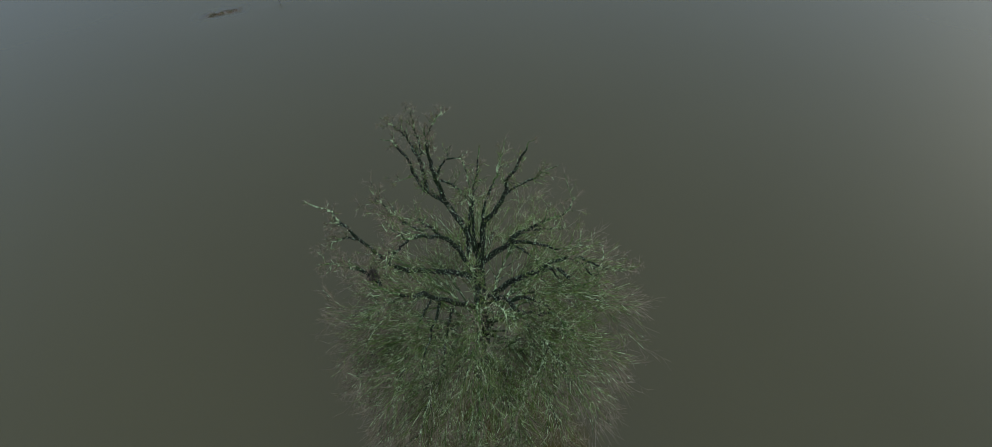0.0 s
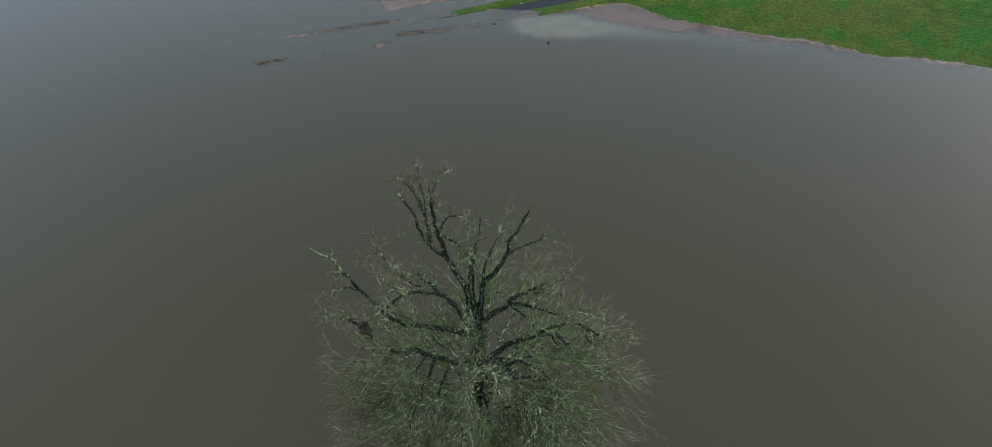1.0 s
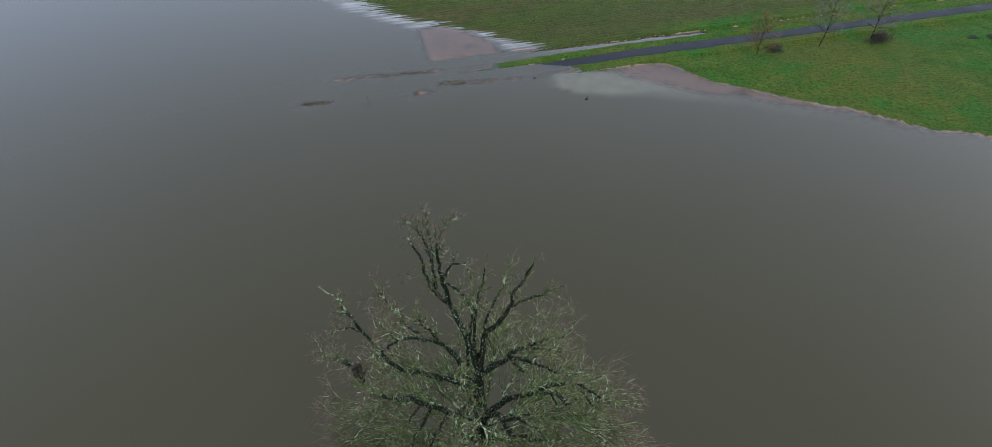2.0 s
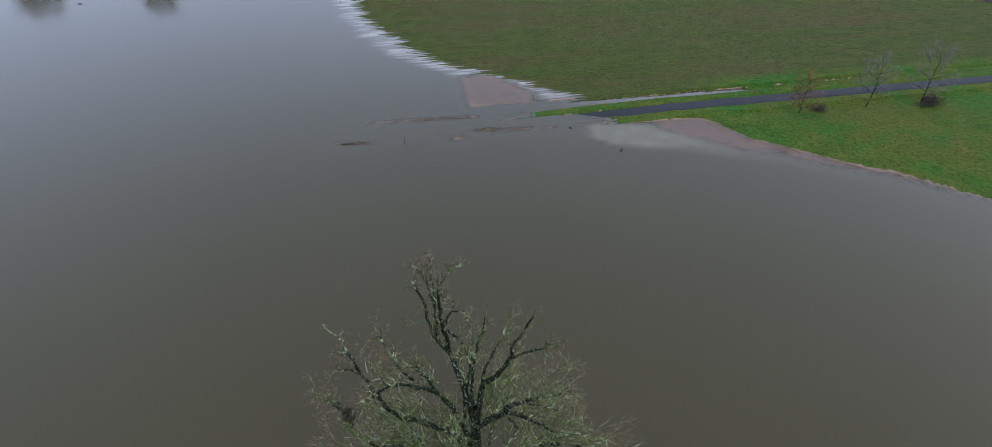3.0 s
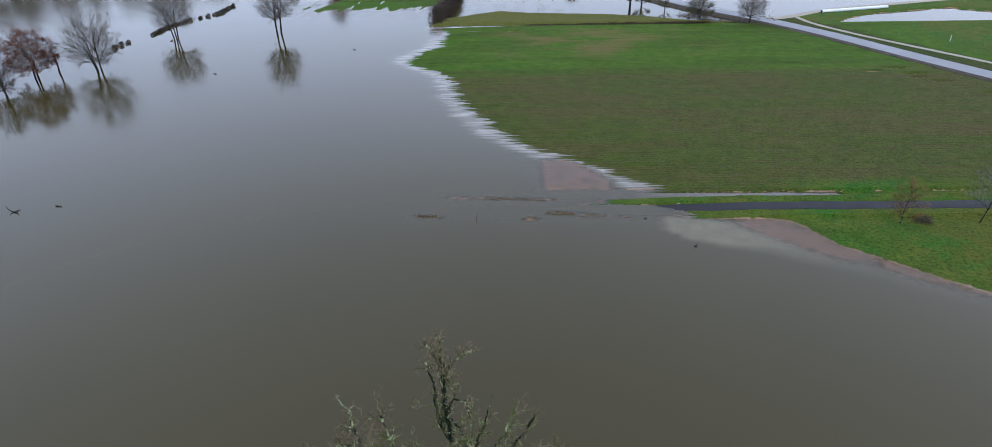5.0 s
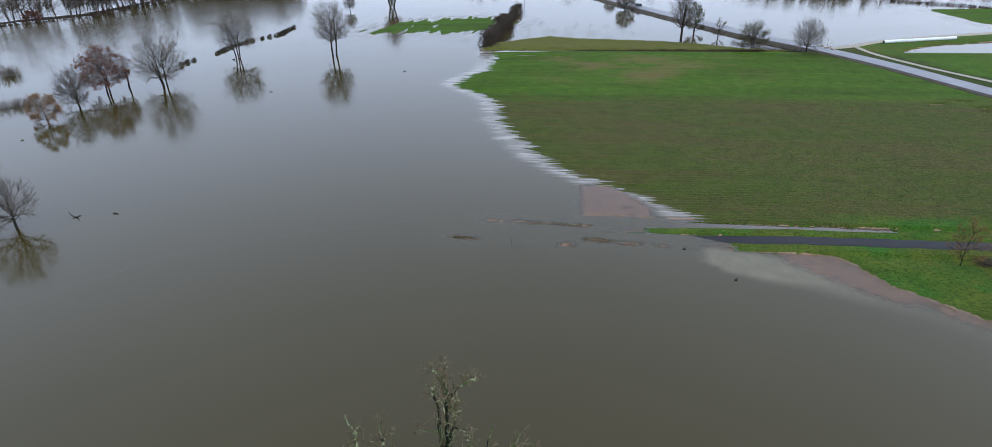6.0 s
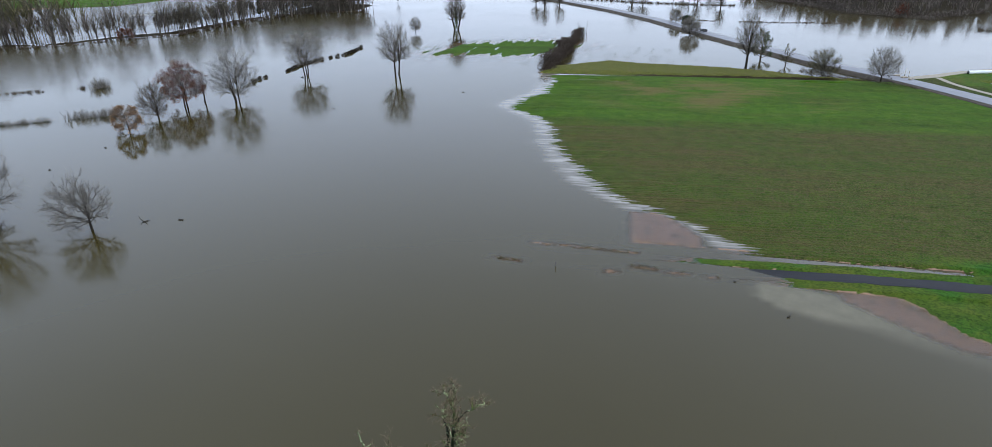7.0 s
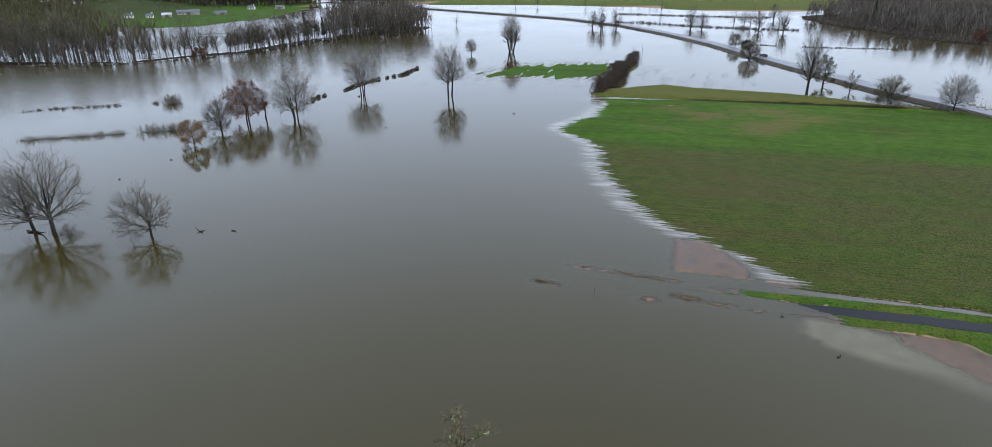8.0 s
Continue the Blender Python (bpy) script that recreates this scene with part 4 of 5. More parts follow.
    limb(0.23, 14, (-1.2, 17.2, 14.3), (-2, 16.8, 15.1), (-2.6, 16.2, 16.5), (-3, 15.5, 17.9), (-3.4, 14.6, 19.7), (-3.9, 13.9, 20.7), (-4.5, 13.8, 21.1), (-5, 14, 21.4), (-5.7, 14.4, 21.1), longest=1.5)
    limb(0.10, 10, (-5, 14, 21.4), (-5.3, 14.4, 21.5), (-6, 14.9, 21.4), (-6.6, 15.2, 21.3), (-7.4, 15.5, 21), (-8.3, 15.8, 20.5), longest=1.1)
    limb(0.06, 6, (-5.3, 14.4, 21.5), (-5.7, 14.4, 21.9), (-6.3, 14.5, 22.1), (-6.8, 14.5, 22.2), longest=0.9)
    limb(0.11, 8, (-2.9, 15.8, 17.2), (-2.9, 14.8, 17.6), (-3.1, 14, 17.7), (-3.3, 13.4, 17.4), (-3.6, 12.8, 16.6), (-3.8, 12.3, 15.6), longest=1.2)
    limb(0.11, 8, (-2.3, 16.4, 15.9), (-2.4, 15.4, 16.2), (-2.5, 14.2, 16.6), (-2.5, 13.4, 17), (-2.6, 12.6, 16.7), longest=1.2)
    limb(0.07, 8, (-3.2, 15.2, 18.2), (-3.6, 14.6, 17.8), (-3.9, 14.2, 17.4), (-4.2, 13.8, 17.2), longest=1.0)
    limb(0.18, 14, (-1.2, 17.4, 17.2), (-1.6, 17.2, 18.9), (-2, 17, 20.3), (-2.4, 16.6, 21.3), (-2.9, 16, 22.2), (-3.3, 15.5, 22.8), (-3.7, 15.2, 23), (-3.9, 15.2, 23.4), (-4.3, 15.3, 23.8), longest=1.4)
    limb(0.07, 10, (-3.7, 15.2, 23), (-4.1, 15, 22.7), (-4.5, 14.8, 22.3), (-4.9, 14.6, 21.8), longest=1.0)
    limb(0.12, 10, (-1.9, 17.1, 19.8), (-2.6, 17.2, 20.6), (-3, 17.4, 20.9), (-3.4, 17.6, 21.2), (-3.8, 17.8, 21.6), longest=1.2)
    limb(0.09, 20, (-3.3, 16.6, 21.8), (-4, 17, 21.8), (-4.5, 17.4, 21.8), (-5, 17.8, 22.1), (-5.7, 18.3, 22.8), longest=1.2)
    # pale shoots that come forward over the trunk
    limb(0.09, 12, (-0.9, 17.2, 14.0), (-0.9, 15.6, 18.4), (-0.8, 13.4, 20.9), (-0.8, 12.6, 20.6), (-0.9, 12.0, 19.9), longest=1.2)
    limb(0.08, 10, (-0.8, 15.6, 18.4), (-0.3, 14.2, 20.2), (0.2, 13.4, 20.2), (0.6, 12.8, 19.4), longest=1.2)
    limb(0.09, 12, (-0.9, 16.6, 16.4), (-1.1, 15.6, 19.6), (-1.2, 15.2, 21.2), longest=1.0)
    # the drooping front of the crown
    for k in range(13):
        a = math.radians(-90 + (k - 6) * 13.5 + rng.uniform(-4, 4))
        c, b = math.cos(a), math.sin(a)
        far, z0 = rng.uniform(6.8, 8.4), (13.2, 10.4, 11.8)[k % 3] + rng.uniform(-0.6, 0.6)
        limb(0.09, 32, (-0.9, 17.4, z0), (-0.8 + c * far * 0.35, 17.4 + b * far * 0.35, z0 + 2.6), (-0.7 + c * far * 0.7, 17.4 + b * far * 0.7, z0 + 2.9),
             (-0.6 + c * far, 17.4 + b * far, z0 + rng.uniform(-0.4, 1.2)), low=True, longest=3.4)
    # the lower crown, all round
    for k in range(18):
        az = math.radians(k * 20 + 7)
        far = rng.uniform(6.0, 7.9)
        z0 = rng.uniform(7.5, 12.5)
        z1 = z0 + rng.uniform(1.0, 3.4)
        c, b = math.cos(az), math.sin(az)
        limb(0.10, 28, (-0.9, 17.6, z0), (-0.9 + c * far * 0.4, 17.6 + b * far * 0.4, z1), (-0.9 + c * far * 0.75, 17.6 + b * far * 0.75, z1 + 0.4),
             (-0.9 + c * far, 17.6 + b * far, z1 - rng.uniform(0.8, 3.0)), low=True, longest=3.2)
    part("branchwork", tubes("branchwork", small, LICHEN, 4), tree, "pale green lichened branches", "stuff")
    part("inner_crown", tubes("inner_crown", fine_green, TWIG_GREEN, 3), tree, "green lichened twigs", "stuff")
    part("outer_crown", tubes("outer_crown", fine_brown, TWIG_BROWN, 3), tree, "fine brown twigs", "stuff")


old_tree()


def stick_nest(at, size, seed):
    rng = np.random.default_rng(seed)
    segs = []
    for _ in range(380):
        az, el = rng.uniform(0, 2 * math.pi), rng.uniform(-1.2, 0.9)
        r = size * rng.uniform(0.1, 1.0)
        p = np.array([math.cos(az) * math.cos(el), math.sin(az) * math.cos(el), math.sin(el) * 0.8]) * r
        d = unit(np.cross(p, rng.normal(size=3))) * size * rng.uniform(0.4, 1.1)
        segs.append((*(p - d), 0.012, *(p + d), 0.006))
    me = tubes("bird_nest", segs, TWIG_DARK, 3)
    ob = new("bird_nest", me)
    ob.matrix_basis = pose(*at)
    return tagged(ob, "dark round nest of sticks lodged in a branch fork", "nest")


stick_nest((-5.35, 14.45, 21.55), 0.26, 3)

# ---- single trees in the flood ----
ROW = "trees standing in the flood"
bare_tree("flooded_tree", "grey leafless tree with a wide rounded crown in flood water", (-114.2, 29.0, 0), 15.3, 15.5, 21, clear=0.2, limbs=22, group=ROW, dome=True, thick=0.9)
bare_tree("flooded_tree", "grey leafless tree with a slanting stem in flood water", (-116.4, 27.2, 0), 12.8, 12.5, 22, clear=0.22, limbs=16, group=ROW, lean=(-2.6, -2.6), dome=True, thick=0.9)
bare_tree("small_flooded_tree", "small gnarled leafless tree with a low crown in water", (-97.6, 39.5, 0), 9.2, 10.2, 23, clear=0.16, limbs=20, group=ROW, thick=0.9, lean=(-1.0, -0.8), dome=True)
bare_tree("tan_leaved_tree", "small tree still holding tan dead leaves above the water", (-151.8, 71.7, 0), 6.7, 6.0, 24, clear=0.08, limbs=12, leaf=LEAF_TAN, leaf_count=4200, leaf_size=0.14, group=ROW)
bare_tree("flooded_tree", "narrow grey-brown leafless tree beside a russet tree", (-157.8, 82.5, 0), 9.6, 8.2, 25, clear=0.1, limbs=22, group=ROW, twig=TWIG_DARK, dome=True, lean=(-0.8, -0.6))
bare_tree("russet_tree", "tree crowned with dead russet leaves standing in water", (-164.0, 93.6, 0), 12.0, 12.2, 26, stems=2, clear=0.24, limbs=22, leaf=LEAF_RED, leaf_count=9000, leaf_size=0.16, group=ROW, dome=True)
bare_tree("flooded_tree", "thin leafless sapling beside a russet tree", (-165.2, 100.1, 0), 9.0, 4.8, 27, clear=0.35, limbs=10, subs=5, group=ROW, dome=True)
bare_tree("flooded_tree", "broad grey leafless tree with several stems in flood water", (-157.0, 105.6, 0), 15.5, 14.6, 28, stems=3, clear=0.14, limbs=36, twigs=5, subs=10, group=ROW, dome=True, thick=0.85)
bare_tree("flooded_tree", "grey leafless tree on three straight stems in flood water", (-168.6, 140.9, 0), 14.8, 14.0, 29, stems=3, clear=0.28, limbs=36, twigs=5, subs=10, group=ROW, dome=True, thick=0.85)
bare_tree("flooded_tree", "grey leafless tree on two stems in flood water", (-142.4, 158.6, 0), 17.6, 13.0, 30, stems=2, clear=0.3, limbs=34, twigs=5, subs=10, group=ROW, dome=True, thick=0.85)
bare_tree("small_flooded_tree", "little round leafless tree far out in the water", (-206.6, 239.4, 0), 7.7, 6.2, 31, clear=0.22, limbs=22, subs=8, group=ROW, thick=1.0, dome=True)
ivied = bare_tree("flooded_tree", "upright leafless tree with a dark ivied trunk in water", (-196.0, 258.8, 0), 19.0, 11.0, 32, stems=2, clear=0.26, limbs=34, group=ROW, thick=1.1, twigs=5, subs=8, pull=0.15, dome=True)
ivy_rng = np.random.default_rng(320)
ivy_at = [(0.55 * a, 0.55 * b, z) for a, b, z in zip(ivy_rng.normal(size=1500), ivy_rng.normal(size=1500), 0.4 + 11.0 * ivy_rng.random(1500))]
part("ivy", leaves("ivy", ivy_at, 0.22, IVY, 321), ivied, "dark green ivy round the stems", "stuff")
bare_tree("poplar", "tall slender leafless tree with upswept branches beside the bank", (-42.5, 227.7, 0), 21.5, 10.4, 33, clear=0.27, limbs=30, subs=10, twigs=4, tips=3, thick=0.75, pull=0.12, dome=True)
bare_tree("roadside_tree", "dull ivied tree at the foot of the road embankment", (-43.0, 250.0, 0), 11.0, 6.8, 34, clear=0.08, limbs=13, twig=TWIG_OLIVE, leaf=IVY, leaf_count=1500, leaf_size=0.2)
bare_tree("roadside_tree", "small leafless tree at the foot of the road embankment", (-32.7, 243.0, 0), 7.2, 5.2, 35, clear=0.08, limbs=10, subs=6, twig=TWIG_OLIVE)
bare_tree("roadside_tree", "rounded bushy olive-brown tree beside the field corner", (-18.2, 225.5, 0.2), 9.4, 10.2, 36, stems=2, clear=0.14, limbs=32, twig=TWIG_OLIVE, thick=0.9, dome=True)
bare_tree("roadside_tree", "spreading dark leafless tree beside the road", (-2.0, 227.4, 0.4), 10.6, 10.2, 37, clear=0.2, limbs=30, thick=0.8, dome=True)
bare_tree("roadside_tree", "small round olive tree beyond the country road", (-107.4, 335.6, 0), 7.0, 6.6, 38, clear=0.2, limbs=24, subs=8, twig=TWIG_GREY, thick=1.4)
bare_tree("roadside_bush", "rounded olive-grey bush at the road's edge", (-86.0, 296.9, 0), 8.2, 8.4, 39, stems=2, clear=0.04, limbs=30, subs=8, twig=TWIG_GREY, thick=1.5, category="bush")
bare_tree("evergreen_bush", "dark evergreen bush beside the country road", (-103.5, 342.0, 0), 3.0, 5.0, 40, clear=0.02, limbs=10, subs=5, leaf=NEEDLE, leaf_count=1600, leaf_size=0.3, twig=TWIG_DARK, category="bush")

# ---- bushes between lane and meadow ----
bare_tree("reddish_bush", "young reddish-brown tree with fine twigs beside the lane", (28.3, 93.7, 0.35), 6.6, 4.4, 41, clear=0.1, limbs=18, subs=8, twigs=5, twig=LEAF_TAN, bark=BARK, thick=0.4)
bare_tree("crooked_tree", "crooked leafless tree with a forked stem by the lane", (38.4, 98.2, 0.35), 8.6, 5.6, 42, clear=0.3, limbs=13, subs=8, bark=BARK, thick=0.4)
bare_tree("crooked_tree", "crooked leafless tree rising out of a bramble bush", (47.0, 101.6, 0.35), 9.4, 6.4, 43, clear=0.25, limbs=14, subs=8, bark=BARK, thick=0.4)
SHRUB_DARK = [shrub_mesh(1.0, 1.0, 21, 60 + k, TWIG_DARK, 0.012, 2) for k in range(4)]
SHRUB_DENSE = [shrub_mesh(1.0, 1.0, 46, 64 + k, TWIG_DARK, 0.012, 3) for k in range(3)]
SHRUB_GREY = [shrub_mesh(1.0, 1.0, 21, 70 + k, TWIG_GREY, 0.013, 2) for k in range(4)]
SHRUB_PALE = [shrub_mesh(1.0, 1.0, 15, 84 + k, TWIG_WOOD, 0.05, 1) for k in range(3)]
SHRUB_FAR = [shrub_mesh(1.0, 1.0, 16, 80 + k, TWIG_DARK, 0.045, 1) for k in range(3)]


def leafy_block(count, size, material, seed):
    """A rounded block of small leaves and twig ends, one metre wide and high."""
    rng = np.random.default_rng(seed)
    spots = np.stack([rng.uniform(-0.5, 0.5, count), rng.uniform(-0.5, 0.5, count), rng.uniform(-0.1, 1.0, count)], -1)
    spots[:, :2] *= (1.05 - 0.35 * spots[:, 2:3] ** 3) * rng.uniform(0.85, 1.1, (count, 1))
    return leaves("shrub", spots, size, material, seed + 3)


BLOCKS = [leafy_block(420, 0.11, HEDGE_DARK, 95 + k) for k in range(3)]
BRUSH = [leafy_block(1000, 0.05, BRUSH_BROWN, 105 + k) for k in range(2)]
hedge("bramble_bush", "low dark bramble bush beside the lane", [(30.2, 95.4), (31.6, 95.9)], 1.0, 1.7, 0.35, SHRUB_DARK + BRUSH, 1, "bush")
hedge("bramble_bush", "rounded brown bramble bush at a tree's foot", [(46.6, 100.6), (49.4, 101.6)], 2.3, 2.6, 0.35, SHRUB_DARK + BRUSH, 2, "bush")
hedge("waterside_scrub", "dark scrub beside a meadow puddle", [(62.5, 103.5), (66, 104.0), (71, 104.5)], 1.0, 2.4, 0.9, SHRUB_DARK + BRUSH, 3, "scrub")

# ---- hedges and drowned fence lines ----
hedge("dark_hedge", "tall dark overgrown hedge running from the grass bank", [(-100.5, 190.5), (-103, 197), (-107, 208), (-112, 222), (-117, 236)], 4.4, 4.6, 1.0, SHRUB_DENSE + BRUSH, 4)
hedge("dark_hedge", "lower end of the dark overgrown hedge in water", [(-118, 239), (-124, 254), (-131, 272)], 3.2, 3.2, 1.3, SHRUB_DENSE + BRUSH, 5)
hedge("willow_row", "row of drowned grey shrubs along a submerged fence", [(-195.8, 44.4), (-187.8, 54.5), (-180.9, 64.0)], 1.8, 2.6, 0.7, SHRUB_GREY, 6)
hedge("willow_row", "row of taller drowned grey shrubs in the flood", [(-177.6, 69.2), (-170.8, 77.8)], 3.2, 3.4, 0.6, SHRUB_GREY, 7)
# added thin tubes that draw the dark line at the shrubs' feet
for k, line in enumerate([[(-196.5, 43.5), (-187.8, 54.5), (-180.5, 64.6)], [(-178.2, 68.2), (-170, 78.5)]]):
    a, b = line[0], line[-1]
    rail = thing("shrub_foot_line", (*a, 0), "dark line along the feet of drowned grey shrubs", "fence rail", "drowned rails")
    pts = [(p.x - a[0], p.y - a[1], 0.12) for p in resample(line, 3.0)]
    part("dark_line", tubes("dark_line", [(*p, 0.07, *q, 0.07) for p, q in zip(pts, pts[1:])], BARK, 6), rail)
hedge("drowned_hedge", "low line of drowned hedge tops across the flood", [(-241.6, 55.5), (-235.4, 65.9), (-224.1, 78.9)], 1.1, 2.0, 1.6, SHRUB_FAR, 8)
hedge("grey_bush", "round grey bush standing alone in the flood", [(-213.5, 91.6), (-212.5, 92.4)], 4.3, 4.6, 0.16, SHRUB_GREY, 9, "bush")
hedge("grey_bush", "tiny bush standing alone in the flood", [(-218.1, 88.3), (-217.4, 88.9)], 1.4, 2.2, 0.5, SHRUB_FAR, 10, "bush")
hedge("clipped_hedge", "short stretch of dark clipped hedge in the flood", [(-176.6, 124.4), (-179.6, 131.8)], 0.95, 1.1, 1.2, BLOCKS, 11)
hedge("clipped_hedge", "long straight dark hedge standing in the flood", [(-181.4, 142.0), (-186.9, 152.6), (-189.9, 165.5)], 0.85, 0.95, 1.1, BLOCKS, 12)
hedge("clipped_hedge", "gappy end of a straight hedge in the flood", [(-189.4, 168.5), (-189.6, 178.8), (-197.2, 193.5)], 0.95, 1.15, 1.5, BLOCKS, 13)
for k, (line, h) in enumerate([([(-232, 428), (-215, 436), (-199, 434)], 2.2), ([(-196, 433), (-169, 428), (-130, 432), (-105, 436)], 1.8), ([(-79, 356), (-56, 364), (-34, 373)], 0.8),
                               ([(-110, 352), (-92, 353)], 0.7), ([(-270, 500), (-200, 508), (-150, 520)], 1.6), ([(24, 376), (48, 371), (64, 364), (110, 372)], 2.0)]):
    hedge("far_hedge", "low dark hedge line showing above the far flood", line, h, 3.0, 1.6, SHRUB_FAR, 20 + k, group="far hedges")
hedge("verge_scrub", "brown scrub on the road embankment beside the field", [(-26, 235), (-14, 229.5), (-6, 227), (8, 222)], 1.9, 3.2, 1.0, SHRUB_DARK, 30, "scrub")
hedge("verge_scrub", "low dark scrub along the road ditch", [(12, 217), (24, 207.5), (38, 193), (50, 181.5)], 1.1, 2.0, 1.2, SHRUB_DARK, 31, "scrub")

# ---- woods: a few patterns, copied ----
PATTERNS = []
for k in range(9):
    mat = (TWIG_GREY, TWIG_OLIVE, TWIG_PALE)[k % 3]
    PATTERNS.append(bare_tree("woodland_tree", "leafless tree in a flooded riverside wood", (-330 + 3 * k, 130 + 17 * k, 0.2), 17 + (k * 5) % 7, 8.5 + (k * 3) % 4, 90 + k, clear=0.16 + 0.03 * (k % 4), limbs=11, subs=5, twigs=3, tips=1,
                              twig=mat, bark=BOUGH_GREY, thick=0.85, group="woodland trees", coarse=True, dome=True, lean=(1.6 * math.sin(k), 1.6 * math.cos(k))))


def plant(x, y, size, rng, lean=0.0):
    t = copy_thing(PATTERNS[rng.randrange(len(PATTERNS))], pose(x, y, max(ground_at(x, y), -0.4), rng.uniform(-lean, lean), rng.uniform(-lean, lean), rng.uniform(0, 360)) @ Matrix.Scale(size, 4))
    return t


wood_rng = random.Random(77)
RIVER_WOOD = [(-470, 8), (-379, 82), (-348, 109), (-330, 128), (-327, 148), (-316, 176), (-334, 221), (-338, 262), (-312, 300)]
for p in resample(RIVER_WOOD, 3.0):
    if wood_rng.random() < 0.25:
        continue
    plant(p.x + wood_rng.uniform(-5, 1), p.y + wood_rng.uniform(-3, 3), wood_rng.uniform(0.4, 1.3), wood_rng, 7)
for p in resample(RIVER_WOOD[5:], 3.4):
    plant(p.x + wood_rng.uniform(-8, 0), p.y + wood_rng.uniform(-3, 3), wood_rng.uniform(0.6, 1.2), wood_rng, 6)
for p in resample(RIVER_WOOD[:4], 3.6):
    plant(p.x + wood_rng.uniform(-26, -8), p.y + wood_rng.uniform(-6, 12), wood_rng.uniform(0.95, 1.6), wood_rng, 4)
for k in range(34):  # the thick end of the river wood
    a, b = wood_rng.random(), wood_rng.random()
    plant(-322 - 95 * a + 22 * b, 236 + 68 * b + 70 * a, wood_rng.uniform(0.85, 1.4), wood_rng, 4)
for k in range(75):  # wood beyond the eastern flood
    a, b = wood_rng.random(), wood_rng.random() ** 1.3
    x = -128 + 180 * a
    edge = np.interp(x, [-129, -88, -57, -40, -14, 5, 17, 33, 60], [529, 474, 448, 424, 415, 409, 432, 472, 486])
    plant(x, edge + 3 + 110 * b, wood_rng.uniform(0.5, 0.6) + 0.4 * b, wood_rng, 4)
for k, (x, y, s) in enumerate([(-231, 393, 0.62), (-230, 405, 0.8), (-232, 426, 0.66), (-165, 410, 0.85), (-162, 422, 0.62), (-128, 427, 0.9), (-109, 420, 0.85), (-252, 541, 0.6), (-326, 351, 0.5),
                               (-397, 549, 0.55), (-136, 440, 0.7), (-120, 446, 0.6), (-146, 436, 0.7), (-136, 281, 0.28), (-420, 540, 0.5), (-345, 560, 0.6)]):
    plant(x, y, s, wood_rng, 3)

for k, (x, y, tall, wide) in enumerate([(-167, 414, 13, 9), (-159, 414, 11, 10), (-148, 461, 9, 11), (-129, 436, 12, 8), (-140, 499, 12, 10), (-108, 417, 11, 7), (-224, 382, 12, 8), (-212, 374, 13, 7), (-209, 389, 12, 9)]):
    bare_tree("hedgerow_tree", "dull leafless tree standing in a far flooded hedge", (x, y, 0), tall, wide, 130 + k, clear=0.12, limbs=16, subs=6, twigs=4, tips=2, thick=1.9, twig=(TWIG_WOOD, TWIG_DARK)[k % 2], group="far hedgerow trees", dome=True)

# ---- the farms on the western rise ----
WALL_WHITE = plain_material("whitewashed_wall", (0.6, 0.58, 0.54), (0.78, 0.76, 0.72), 0.5, 0.9)
WALL_STONE = plain_material("rough_stone_wall", (0.25, 0.22, 0.18), (0.4, 0.36, 0.3), 0.8, 0.9)
ROOF_SLATE = plain_material("slate_roof", (0.06, 0.065, 0.075), (0.12, 0.125, 0.14), 0.8, 0.6)
ROOF_SHEET = plain_material("pale_sheet_roof", (0.3, 0.31, 0.33), (0.5, 0.51, 0.53), 0.5, 0.5)
GLASS_DARK = plain_material("window_pane", (0.02, 0.022, 0.025), (0.04, 0.043, 0.048), 1.0, 0.1)
DOOR_WOOD = plain_material("painted_door", (0.07, 0.05, 0.035), (0.12, 0.09, 0.06), 2.0, 0.6)
BLACK_FILM = plain_material("black_rubber", (0.015, 0.015, 0.016), (0.03, 0.03, 0.032), 3.0, 0.6)


def solid(name, boxes, material):
    """One mesh of boxes, each with a small bevel: centre, size."""
    bm = bmesh.new()
    for (cx, cy, cz), (sx, sy, sz) in boxes:
        r = bmesh.ops.create_cube(bm, size=1.0)
        bmesh.ops.transform(bm, matrix=Matrix.Translation((cx, cy, cz)) @ Matrix.Diagonal((sx, sy, sz, 1)), verts=r["verts"])
    bmesh.ops.bevel(bm, geom=bm.edges[:], offset=min(min(s) for _, s in boxes) * 0.06, segments=1, affect="EDGES")
    me = bpy.data.meshes.new(name)
    bm.to_mesh(me)
    bm.free()
    me.materials.append(material)
    return me


def prism(name, outline, length, material):
    """An outline in the y-z plane drawn out along x, about the middle."""
    k = len(outline)
    verts = [(x, y, z) for x in (-length / 2, length / 2) for y, z in outline]
    faces = [tuple(range(k))[::-1], tuple(range(k, 2 * k))] + [(i, (i + 1) % k, k + (i + 1) % k, k + i) for i in range(k)]
    me = bpy.data.meshes.new(name)
    me.from_pydata(verts, [], faces)
    me.materials.append(material)
    return me


